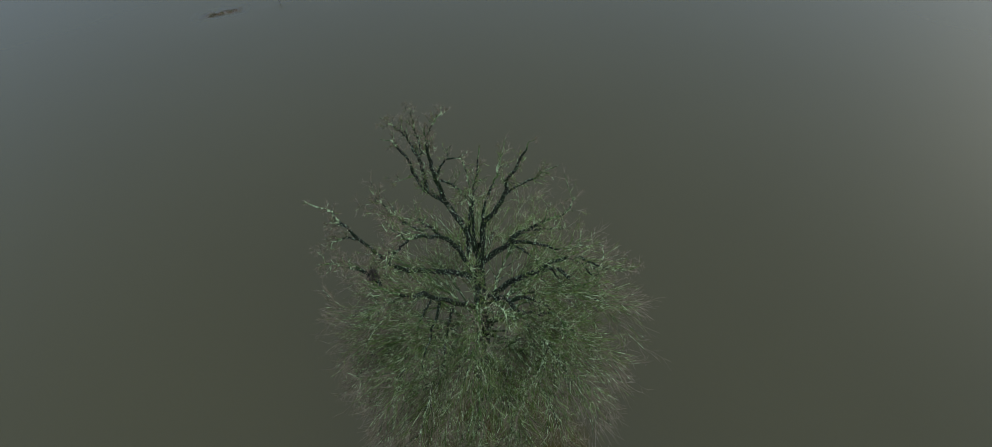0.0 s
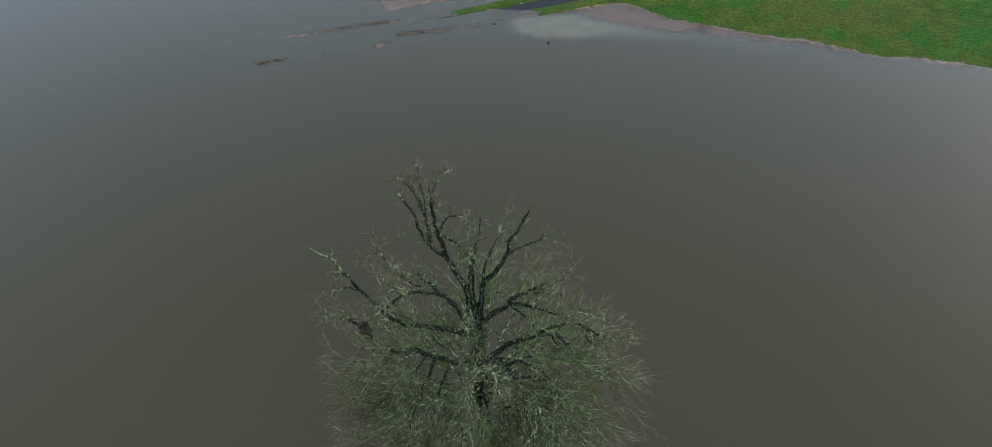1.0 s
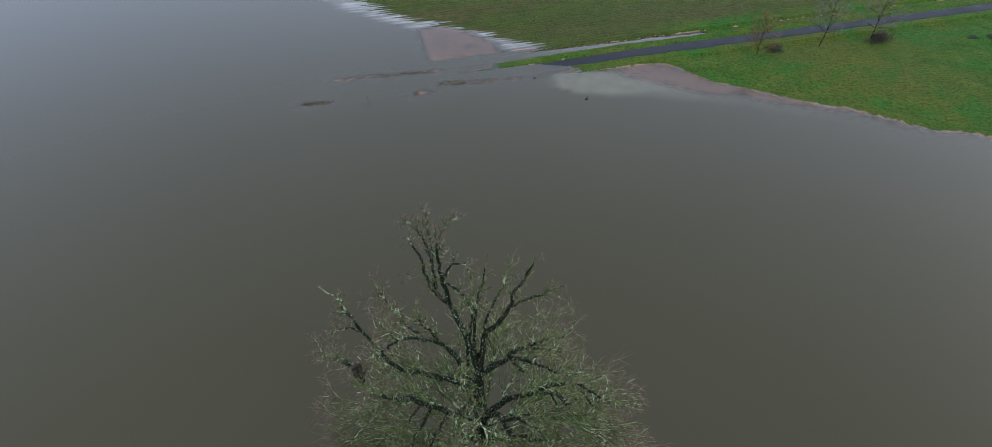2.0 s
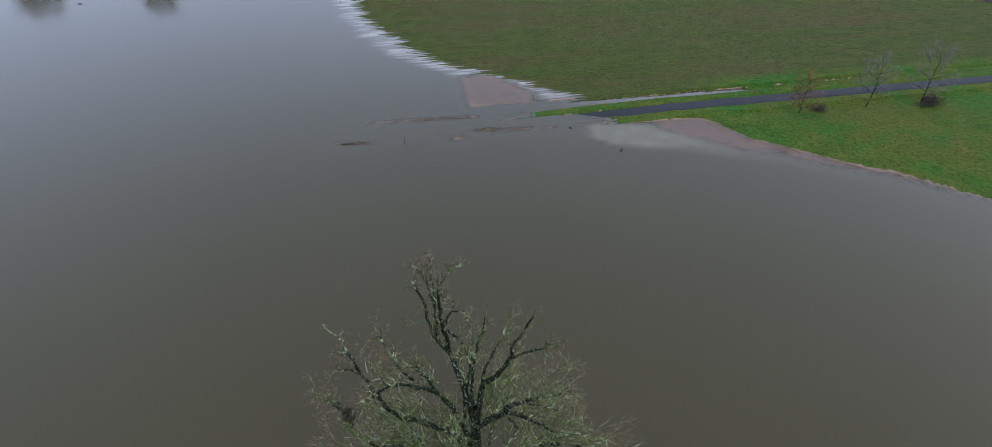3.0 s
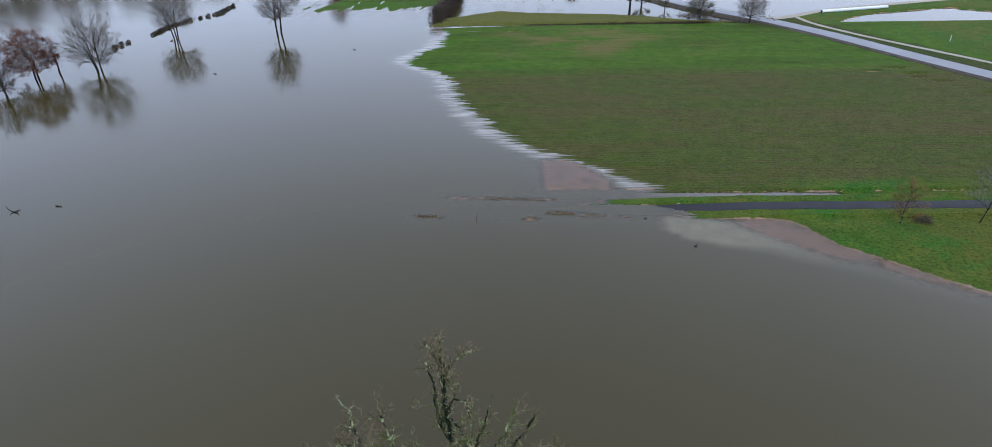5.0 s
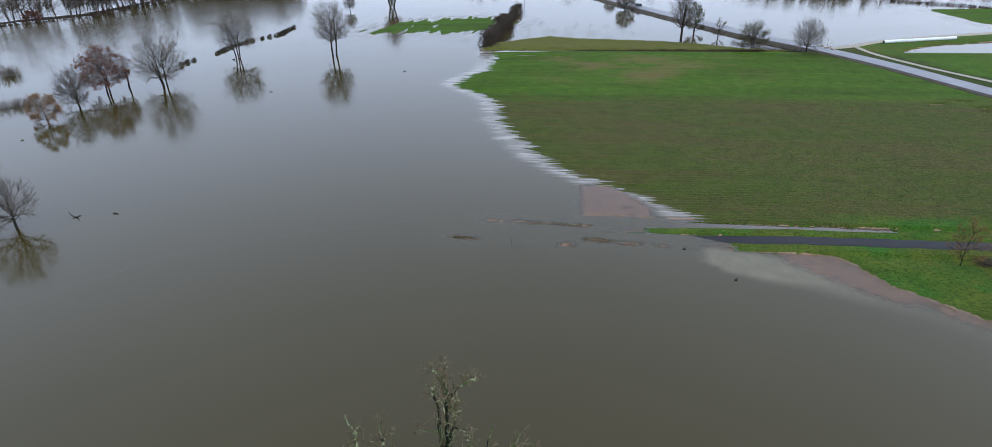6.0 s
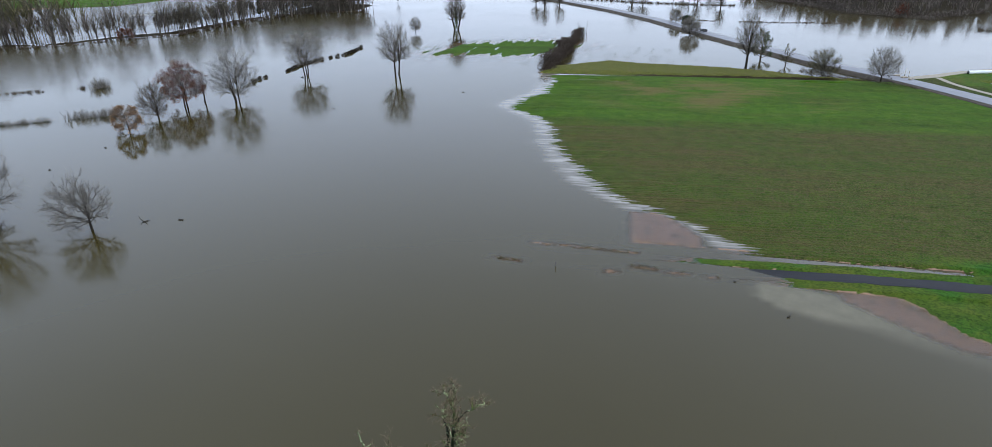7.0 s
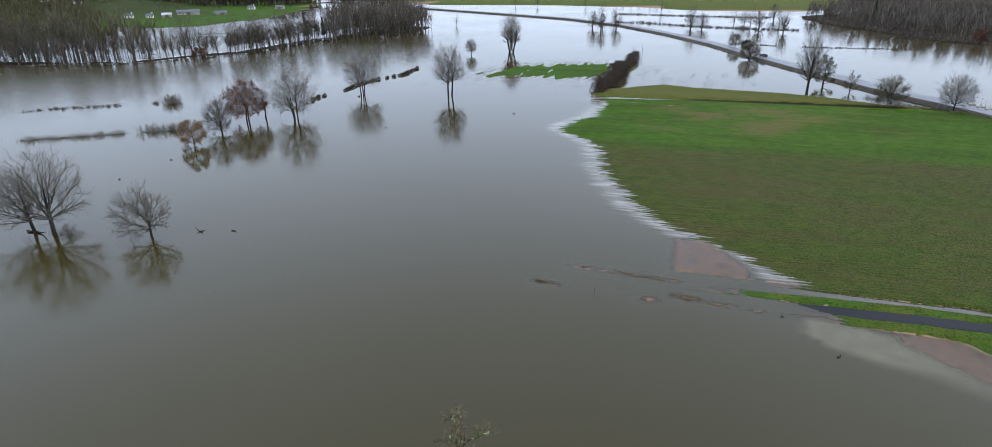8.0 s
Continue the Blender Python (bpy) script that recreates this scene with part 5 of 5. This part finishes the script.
def house(at, turn, length, depth, eaves, ridge, wall, roof, label, name="farmhouse", windows=3, chimney=True):
    length, depth, eaves, ridge = 0.6 * length, 0.65 * depth, 0.62 * eaves, 0.62 * ridge
    h = thing(name, (at[0], at[1], ground_at(*at) - 0.3), label, "house" if chimney else "barn", "farm buildings", turn)
    part("wall", prism("wall", [(-depth / 2, 0), (depth / 2, 0), (depth / 2, eaves), (0, ridge), (-depth / 2, eaves)], length, wall), h)
    t, o = 0.18, 0.4
    k = (ridge - eaves) / (depth / 2)
    part("roof", prism("roof", [(-depth / 2 - o, eaves - o * k + 0.02), (0, ridge + 0.02), (depth / 2 + o, eaves - o * k + 0.02), (depth / 2 + o, eaves - o * k + t), (0, ridge + t + 0.05), (-depth / 2 - o, eaves - o * k + t)], length + 0.6, roof), h)
    for side in (-1, 1):
        for i in range(windows):
            x = (i + 0.5) / windows * length - length / 2
            if side == -1 and i == windows // 2:
                part("door", solid("door", [((x, side * depth / 2, 1.2), (1.2 if chimney else 3.4, 0.12, 2.1 if chimney else 3.0))], DOOR_WOOD), h)
                continue
            w = part("window", solid("window", [((x, side * depth / 2, eaves * 0.55), (1.2, 0.14, 1.3))], WALL_WHITE), h)
            part("pane", solid("pane", [((x, side * (depth / 2 + 0.03), eaves * 0.55), (0.95, 0.14, 1.05))], GLASS_DARK), w)
    if chimney:
        part("chimney", solid("chimney", [((length * 0.38, 0, ridge + 0.4), (0.7, 0.7, 1.8))], wall), h)
    return h


W, S = WALL_WHITE, WALL_STONE
house((-628, 230), 62, 12, 7, 4.2, 7.0, W, ROOF_SLATE, "white farmhouse with a slate roof on a green rise")
house((-617, 244), 60, 10, 7, 4.0, 6.6, W, ROOF_SLATE, "white cottage with a slate roof beside a farmyard")
house((-611, 257), 64, 14, 9, 4.0, 6.4, S, ROOF_SHEET, "stone barn with a pale sheet roof", "barn", 3, False)
house((-622, 282), 66, 34, 14, 4.5, 7.5, S, ROOF_SLATE, "long dark farm shed on the green rise", "barn", 5, False)
house((-606, 306), 66, 20, 10, 4.0, 6.5, S, ROOF_SLATE, "low dark farm shed beside a meadow", "barn", 4, False)
house((-601, 136), 70, 11, 7, 4.0, 6.8, W, ROOF_SLATE, "white house behind the river trees")
house((-585, 152), 75, 13, 7, 3.2, 5.2, W, ROOF_SHEET, "low white outbuilding behind the river trees", "barn", 4, False)
house((-568, 163), 72, 12, 8, 4.2, 6.8, W, ROOF_SLATE, "white house near the flood behind trees")
house((-572, 172), 60, 8, 6, 3.0, 4.8, W, ROOF_SHEET, "small white shed near the flood", "barn", 3, False)
house((-780, 206), 66, 14, 8, 4.5, 7.2, W, ROOF_SLATE, "white house high on the green rise")
house((-750, 226), 70, 16, 8, 4.5, 7.2, W, ROOF_SLATE, "long white house high on the green rise")
house((-655, 366), 40, 12, 7, 4.0, 6.6, W, ROOF_SLATE, "white house at the foot of a dark wood")
house((-640, 392), 35, 16, 8, 4.0, 6.4, S, ROOF_SLATE, "dark roofed farm building before a wood", "barn", 3, False)
far_rng = random.Random(5)
for k in range(30):  # trees and hedgerow trees on the rise
    a = far_rng.random()
    x, y = far_rng.uniform(-760, -575), far_rng.uniform(90, 340)
    if x > -640 and y > 215:
        x -= 90
    plant(x, y, far_rng.uniform(0.45, 0.8), far_rng, 2)
hedge("field_hedge", "dark hedge across a green rise", [(-690, 215), (-662, 262), (-650, 300)], 2.4, 4.0, 3.0, SHRUB_FAR, 40)
hedge("field_hedge", "dark hedge beside a farm on the rise", [(-640, 150), (-650, 190), (-700, 230)], 2.4, 4.0, 3.0, SHRUB_FAR, 41)


def far_wood(name, label, spots, tall, seed, material, fat=1.0):
    """A distant wood: one mesh of rough bare crowns."""
    rng = np.random.default_rng(seed)
    segs = []
    for x, y, z in spots:
        h = tall * rng.uniform(0.7, 1.2)
        lx, ly = rng.normal(0, 0.1, 2) * h
        segs.append((x, y, z - 1, 0.16 * fat, x + lx * 0.3, y + ly * 0.3, z + h * 0.42, 0.12 * fat))
        segs.append((x + lx * 0.3, y + ly * 0.3, z + h * 0.42, 0.12 * fat, x + lx, y + ly, z + h * 0.85, 0.05 * fat))
        for _ in range(17):
            az, b = rng.uniform(0, 2 * math.pi), rng.uniform(0.25, 0.75)
            r = h * rng.uniform(0.15, 0.3)
            p = np.array([x + lx * b, y + ly * b, z + h * b])
            q = p + np.array([math.cos(az) * r * 0.6, math.sin(az) * r * 0.6, r * rng.uniform(0.8, 1.7)])
            segs.append((*p, 0.14 * fat, *q, 0.07 * fat))
    ob = new(name, tubes(name, segs, material, 3))
    return tagged(ob, label, "wood", kind="stuff")


def scatter(poly, count, seed):
    rng = random.Random(seed)
    xs, ys = [p[0] for p in poly], [p[1] for p in poly]
    pts = np.array([(rng.uniform(min(xs), max(xs)), rng.uniform(min(ys), max(ys))) for _ in range(count * 4)])
    pts = pts[inside(pts[:, 0], pts[:, 1], poly) > 0][:count]
    u, v = to_uv(pts[:, 0], pts[:, 1])
    z = land_height(u[None], v[None], pts[None, :, 0], pts[None, :, 1])[0][0]
    return [(x, y, max(h, 0)) for (x, y), h in zip(pts, z)]


far_wood("western_wood", "dark leafless wood on the far slope", scatter([(-690, 330), (-660, 420), (-720, 500), (-1100, 640), (-1200, 420), (-860, 330)], 900, 1), 17, 51, TWIG_DARK, 2.5)
far_wood("western_wood", "thin leafless wood along the far flood", scatter([(-420, 385), (-470, 430), (-560, 470), (-700, 510), (-680, 470), (-520, 410)], 260, 2), 15, 52, TWIG_DARK)
far_wood("eastern_wood", "deep leafless wood behind the eastern flood", scatter([(-131, 540), (-127, 530), (-87, 475), (-56, 449), (-39, 425), (-13, 416), (5, 410), (16, 432), (32, 472), (120, 522), (140, 600), (20, 570), (-40, 600), (-110, 640)], 1000, 3), 12, 53, TWIG_WOOD, 1.1)
far_wood("northern_wood", "leafless copses on the far northern fields", scatter([(-420, 700), (-100, 760), (200, 1000), (-500, 1100), (-900, 900)], 500, 4), 14, 54, TWIG_DARK)


far_wood("river_thicket", "tangled leafless trees behind the flooded river bank", [(p.x + wood_rng.gauss(-9, 7), p.y + wood_rng.gauss(2, 5), 0.1) for p in resample(RIVER_WOOD, 1.0)], 12, 55, TWIG_WOOD, 0.75)
far_wood("river_thicket", "dense leafless trees at the wood's end", [(-322 - 95 * a + 22 * b, 236 + 68 * b + 70 * a, 0.1) for a, b in [(wood_rng.random(), wood_rng.random()) for _ in range(190)]], 17, 56, TWIG_WOOD)
far_wood("river_thicket", "tall olive leafless trees behind the river bank", [(p.x + wood_rng.gauss(-34, 12), p.y + wood_rng.gauss(8, 8), 0.1) for p in resample(RIVER_WOOD[:4], 0.85)], 20, 57, TWIG_OLIVE, 1.5)
far_wood("hill_trees", "scattered leafless trees on the western rise", scatter([(-570, 70), (-562, 175), (-600, 205), (-700, 210), (-800, 300), (-900, 200), (-800, 40)], 1100, 6), 11, 58, TWIG_OLIVE, 1.5)
far_wood("wood_edge", "dark wood edge along the foot of the far slope", [(p.x + far_rng.gauss(-10, 9), p.y + far_rng.gauss(3, 4), max(ground_at(p.x, p.y), 0)) for p in resample([(-830, 296), (-770, 318), (-720, 338), (-695, 385), (-690, 430), (-720, 500)], 0.8)], 15, 59, TWIG_DARK, 2.6)
hedge("wood_scrub", "brown undergrowth along the eastern wood's edge", [(-126, 531), (-86, 476), (-55, 450), (-38, 426), (-13, 417), (4, 411)], 2.8, 6.0, 1.8, SHRUB_PALE, 44, "scrub")
hedge("wood_scrub", "tangled undergrowth inside the eastern wood", [(-90, 496), (-52, 462), (-32, 438), (-8, 426), (8, 424), (24, 456)], 3.6, 7.0, 2.0, SHRUB_PALE, 45, "scrub")
bare_tree("dark_red_shrub", "dark red shrub on the flooded river bank", (-323, 153, 0.1), 5.0, 7.5, 47, stems=2, clear=0.05, limbs=16, subs=5, twig=TWIG_DARK, leaf=LEAF_RED, leaf_count=1100, leaf_size=0.3, category="shrub")
bare_tree("dark_red_shrub", "dark red shrub at the eastern wood's edge", (-10, 418, 0.3), 6.0, 6.5, 46, stems=2, clear=0.05, limbs=16, subs=5, twig=TWIG_DARK, leaf=LEAF_RED, leaf_count=900, leaf_size=0.3, category="shrub")
hedge("bank_scrub", "low brown scrub along the flooded river bank", [(x + 4, y - 2) for x, y in RIVER_WOOD[:6]], 1.3, 3.4, 2.4, SHRUB_FAR, 42, "scrub")
hedge("bank_scrub", "thick brown scrub at the flooded wood's end", [(x + 4, y - 2) for x, y in RIVER_WOOD[5:]], 3.0, 4.5, 3.0, SHRUB_FAR, 43, "scrub")


def conifer(at, tall, wide, seed):
    rng = np.random.default_rng(seed)
    t = thing("conifer", (*at, max(ground_at(*at), 0)), "tall dark conifer among leafless trees", "tree")
    part("trunk", tubes("trunk", [(0, 0, -1, 0.3, 0, 0, tall * 0.95, 0.04)], BARK_GREY, 6), t)
    c = []
    for _ in range(1500):
        z = rng.uniform(0.1, 1.0) ** 0.8
        r = wide / 2 * (1 - z) * rng.uniform(0.4, 1.1) * (0.8 + 0.25 * math.sin(z * 60))
        a = rng.uniform(0, 2 * math.pi)
        c.append((math.cos(a) * r, math.sin(a) * r, tall * z))
    part("foliage", leaves("foliage", c, 0.5, NEEDLE, seed), t, kind="stuff")


conifer((-74, 492), 15, 6, 1)
conifer((-344, 232), 16, 5, 2)
conifer((-342, 244), 13, 5, 3)


# ---- on and beside the road ----
def car(at, turn, paint):
    c = thing("parked_car", at, "dark hatchback standing on the country road", "car", rz=turn)
    side = [(-2.1, 0.35), (2.05, 0.35), (2.15, 0.75), (1.95, 0.95), (1.0, 1.02), (0.35, 1.46), (-1.35, 1.48), (-2.0, 1.0), (-2.15, 0.8)]
    bm = bmesh.new()
    rows = []
    for y, k in ((-0.86, 0.97), (-0.78, 1.0), (0.78, 1.0), (0.86, 0.97)):
        rows.append([bm.verts.new((x * k, y if z < 1.1 else y * 0.8, 0.35 + (z - 0.35) * k)) for x, z in side])
    for a, b in zip(rows, rows[1:]):
        for i in range(len(side)):
            bm.faces.new((a[i], b[i], b[(i + 1) % len(side)], a[(i + 1) % len(side)]))
    bm.faces.new(rows[0]), bm.faces.new(rows[-1][::-1])
    bmesh.ops.recalc_face_normals(bm, faces=bm.faces[:])
    me = bpy.data.meshes.new("body")
    bm.to_mesh(me)
    bm.free()
    me.materials.append(paint)
    part("body", me, c)
    for s in (-1, 1):
        part("side_window", solid("side_window", [((-0.5, s * 0.74, 1.22), (1.5, 0.06, 0.32))], GLASS_DARK), c)
        for x in (-1.3, 1.3):
            w = part("wheel", tubes("wheel", [(x, s * 0.7, 0.32, 0.32, x, s * 0.9, 0.32, 0.32), (x, s * 0.9, 0.32, 0.32, x, s * 0.905, 0.32, 0.01)], BLACK_FILM, 14), c)
            part("rim", tubes("rim", [(x, s * 0.89, 0.32, 0.2, x, s * 0.92, 0.32, 0.18), (x, s * 0.92, 0.32, 0.18, x, s * 0.921, 0.32, 0.01)], ROOF_SHEET, 12), w)
        part("headlight", solid("headlight", [((2.08, s * 0.6, 0.75), (0.1, 0.3, 0.14))], WALL_WHITE), c)
        part("tail_light", solid("tail_light", [((-2.08, s * 0.66, 0.85), (0.1, 0.24, 0.16))], LEAF_RED), c)
    part("windscreen", prism("windscreen", [(-0.62, -0.02), (0.62, -0.02), (0.62, 0.02), (-0.62, 0.02)], 0.7, GLASS_DARK), c).matrix_basis = pose(0.72, 0, 1.25, 0, 34, 0)


car((-81.8, 302.9, 1.05), 137, plain_material("dark_car_paint", (0.012, 0.013, 0.016), (0.02, 0.021, 0.025), 4.0, 0.25))


def post(name, label, category, at, tall, thick, material, group="", lean=0.0, ring=None):
    p = thing(name, at, label, category, group)
    part("shaft", tubes("shaft", [(0, 0, -0.8, thick, math.sin(lean) * tall, 0, tall, thick * 0.85), (math.sin(lean) * tall, 0, tall, thick * 0.85, math.sin(lean) * tall, 0, tall + 0.01, 0.003)], material, 8), p)
    if ring:
        part("reflector_band", tubes("reflector_band", [(math.sin(lean) * tall * 0.85, 0, tall * 0.82, thick * 1.15, math.sin(lean) * tall * 0.93, 0, tall * 0.93, thick * 1.15)], ring, 8), p)
    return p


WOOD_POST = plain_material("weathered_post", (0.07, 0.06, 0.05), (0.15, 0.13, 0.11), 4.0, 0.9)
post("marker_post", "thin leaning pole standing in the flood beside a hedge", "pole", (-133.9, 284.9, 0), 5.2, 0.1, WOOD_POST)
post("road_marker", "white roadside marker post with a black band", "marker", (3.4, 246.5, 0.6), 1.3, 0.14, WALL_WHITE, "road markers", ring=BLACK_FILM)
post("road_marker", "white roadside marker post with a black band", "marker", (4.6, 244.5, 0.6), 0.9, 0.14, WALL_WHITE, "road markers", ring=BLACK_FILM)
post("birch_trunk", "pale slanting birch trunk in the eastern meadow", "tree trunk", (67.3, 211.3, 0.5), 3.6, 0.07, WALL_WHITE, lean=0.12)
post("birch_trunk", "short pale birch stump in the eastern meadow", "tree trunk", (53.4, 219.7, 0.5), 1.8, 0.08, WALL_WHITE)
post("birch_trunk", "pale birch trunk beside the eastern pond", "tree trunk", (69.0, 228.4, 0.5), 3.2, 0.07, WALL_WHITE, lean=0.15)
post("drowned_post", "thin stick standing in the flood with its reflection", "post", (-27.5, 71.5, 0), 0.9, 0.05, WOOD_POST, lean=0.1)
for k, (x, y) in enumerate([(-262, 95), (-247, 132), (-232, 163)]):
    post("drowned_post", "dark post top standing in the river flood", "post", (x, y, 0), 0.6, 0.2, BLACK_FILM, "drowned posts")
for k in range(10):
    post("fence_post", "weathered wooden fence post in the eastern meadow", "fence post", (33 + 3.9 * k, 225.5 - 1.6 * k, 0.45), 1.15, 0.07, WOOD_POST, "meadow fence posts")
for k, (x, y) in enumerate([(1.6, 236.6), (3.6, 234.6), (5.6, 232.4)]):
    b = thing("concrete_block", (x, y, 0.7), "pale concrete block at the road junction", "block", "junction blocks", 40 + 17 * k)
    part("body", solid("body", [((0, 0, 0.35), (1.9, 0.7, 0.75))], GRAVEL), b)


def silage_tube(a, b, radius):
    a, b = np.array((*a, 0.55)), np.array((*b, 0.55))
    t = thing("silage_tube", tuple(a), "long white plastic silage tube lying on grass", "silage tube")
    n = 26
    segs = []
    for i in range(n):
        f, g = i / n, (i + 1) / n
        r0, r1 = radius * (1 + 0.03 * math.sin(9 * f * 7)), radius * (1 + 0.03 * math.sin(9 * g * 7))
        p, q = (b - a) * f, (b - a) * g
        segs.append((p[0], p[1], r0 * 0.8, r0, q[0], q[1], r1 * 0.8, r1))
    d = unit(b - a)
    part("sleeve", tubes("sleeve", segs, plain_material("white_plastic_film", (0.62, 0.66, 0.66), (0.75, 0.78, 0.77), 0.4, 0.35), 14), t, "white plastic sleeve")
    part("end_cap", tubes("end_cap", [(*(-0.4 * d)[:2], radius * 0.8, 0.1, 0, 0, radius * 0.8, radius)], BLACK_FILM, 14), t, "black open end")
    part("end_cap", tubes("end_cap", [(*(b - a)[:2], radius * 0.8, radius, *(b - a + 0.5 * d)[:2], radius * 0.75, 0.1)], WALL_WHITE, 14), t)


silage_tube((20.1, 253.9), (42.0, 272.0), 0.55)


# ---- flotsam and tufts in the water ----
def tufts(name, label, spots, tall, seed, material, blades=9, category="grass"):
    rng = np.random.default_rng(seed)
    segs = []
    for x, y, z in spots:
        for _ in range(blades):
            p = np.array([x, y, z - 0.1]) + np.array([rng.normal(0, 0.12), rng.normal(0, 0.12), 0])
            d = unit(np.array([rng.normal(0, 0.5), rng.normal(0, 0.5), 1.0]))
            h = tall * rng.uniform(0.5, 1.1)
            segs.append((*p, 0.018, *(p + d * h), 0.004))
    ob = new(name, tubes(name, segs, material, 3))
    return tagged(ob, label, category, kind="stuff")


def line_spots(line, width, count, seed, lift=0.0):
    rng = random.Random(seed)
    pts = resample(line, 0.5)
    out = []
    for _ in range(count):
        p = pts[rng.randrange(len(pts))]
        if fbm(np.array(p.x * 1.3), np.array(p.y * 1.3), 2) > -0.3:
            out.append((p.x + rng.gauss(0, width * 1.5), p.y + rng.gauss(0, width * 1.5), lift))
    return out


for k, (line, width, count, lift) in enumerate(CLUMPS):
    tufts("drowned_grass", "matted brown and green grass tufts breaking the water", line_spots(line, width * 0.7, count, 100 + k, lift - 0.02), 0.24, 110 + k, DROWNED, 7)


def driftwood(at, size, turn, seed):
    rng = np.random.default_rng(seed)
    d = thing("driftwood", (*at, 0.03), "dark branching driftwood floating in the flood", "driftwood", "floating driftwood", turn)
    for _ in range(5):
        segs = sprout(rng, np.array([rng.normal(0, 0.1), rng.normal(0, 0.1), 0.0]), np.array([rng.normal(), rng.normal() * 0.4, 0.08]), size * rng.uniform(0.5, 1), 0.09, 0.03, 4, 0.12, 0.0)[2]
        part("branch", tubes("branch", segs, BARK_GREY, 6), d)
    return d


for k, (x, y, s) in enumerate([(-93.6, 46.0, 1.6), (-88.9, 50.0, 0.8), (-5.0, 81.3, 0.25), (2.8, 76.4, 0.22), (-125, 115, 0.8), (-168.5, 138.2, 1.6), (-106, 150, 0.7), (-143, 62, 0.6), (-137, 48, 0.5)]):
    driftwood((x, y), s, 40 * k, k)
wreck = thing("fallen_branch", (-116.0, 27.2, 0), "brown fallen branches caught at the feet of two trees", "branch")
for k in range(3):
    rng_w = np.random.default_rng(200 + k)
    part("limb", tubes("limb", sprout(rng_w, np.array([-2.6 + k, -1.0 + 0.5 * k, 0.2]), np.array([1.0, 0.55, 0.02]), 5.5 - k, 0.16, 0.06, 6, 0.12, 0.0)[2], BARK_GREY, 6), wreck)
part("shoots", shrub_mesh(2.4, 3.4, 60, 205, TWIG_DARK, 0.025, 2), wreck, kind="stuff").matrix_basis = pose(4.5, 3.2, 0)

tufts("shore_grass", "ragged grass at the flooded pasture's edge", line_spots(MEADOW[1:12], 0.5, 1500, 71, 0.0), 0.25, 72, GRASS_BLADE, 5)

# tussocks that roughen meadow, verges and banks
def grow_on(poly, count, seed, tall, least=0.08):
    return [(x, y, z) for x, y, z in scatter(poly, count, seed) if z > least]


tufts("meadow_tussock", "short rough green pasture tussocks", grow_on([(2, 86.2), (14, 89), (30, 82.5), (57, 75), (75, 72), (80, 112), (55, 106), (30, 95.8), (12, 88)], 3600, 31, 0.3), 0.26, 32, GRASS_BLADE, 4)
tufts("verge_tussock", "rough green verge tussocks beside the lane", grow_on([to_xy(-10, 1.75), to_xy(80, 1.75), to_xy(80, 3.3), to_xy(-10, 3.3)], 900, 36, 0.3, 0.0), 0.3, 33, GRASS_BLADE, 5)
crop_rng = random.Random(52)
CROP = []
while len(CROP) < 9000:
    u, v = crop_rng.uniform(-44, 75), 6.0 + 62 * crop_rng.random() ** 1.4
    v = 0.55 * round(v / 0.55) + crop_rng.gauss(0, 0.07)
    if u > np.interp(v, SHORE_V, SHORE_U) - 1.5 and value_noise(np.array(u * 0.25), np.array(v * 0.8)) > 0.32:
        CROP.append((*to_xy(u, v), 0.05 + min(0.3, 0.03 * (u - np.interp(v, SHORE_V, SHORE_U)))))
tufts("winter_crop", "young winter crop plants in thin drilled rows", CROP, 0.2, 53, CROP_BLADE, 2, "crop")
tufts("bank_tussock", "rough olive grass on the flood bank", grow_on(BANK, 1500, 34, 0.4), 0.4, 35, DEAD_GRASS, 4)


def reed_spots(poly, count, seed):
    """Places in ragged slanted streaks."""
    pts = scatter(poly, count, seed)
    x, y = np.array([p[0] for p in pts]), np.array([p[1] for p in pts])
    keep = fbm((x + 0.35 * y) / 2.0, (y - 0.35 * x) / 12, 3) > 0.12
    return [(a, b, 0.0) for a, b, k in zip(x, y, keep) if k]


tufts("reed_streaks", "thin dark reed streaks standing in the flood", reed_spots([(-122, 196), (-104, 196), (-70, 222), (-58, 238), (-78, 256), (-118, 250)], 4200, 61), 0.35, 62, TWIG_OLIVE, 3)
tufts("reed_streaks", "thin green crop streaks showing through the flood", reed_spots([(-178, 196), (-150, 198), (-118, 214), (-112, 248), (-136, 258), (-166, 236)], 6500, 63), 0.4, 64, GRASS_BLADE, 3)
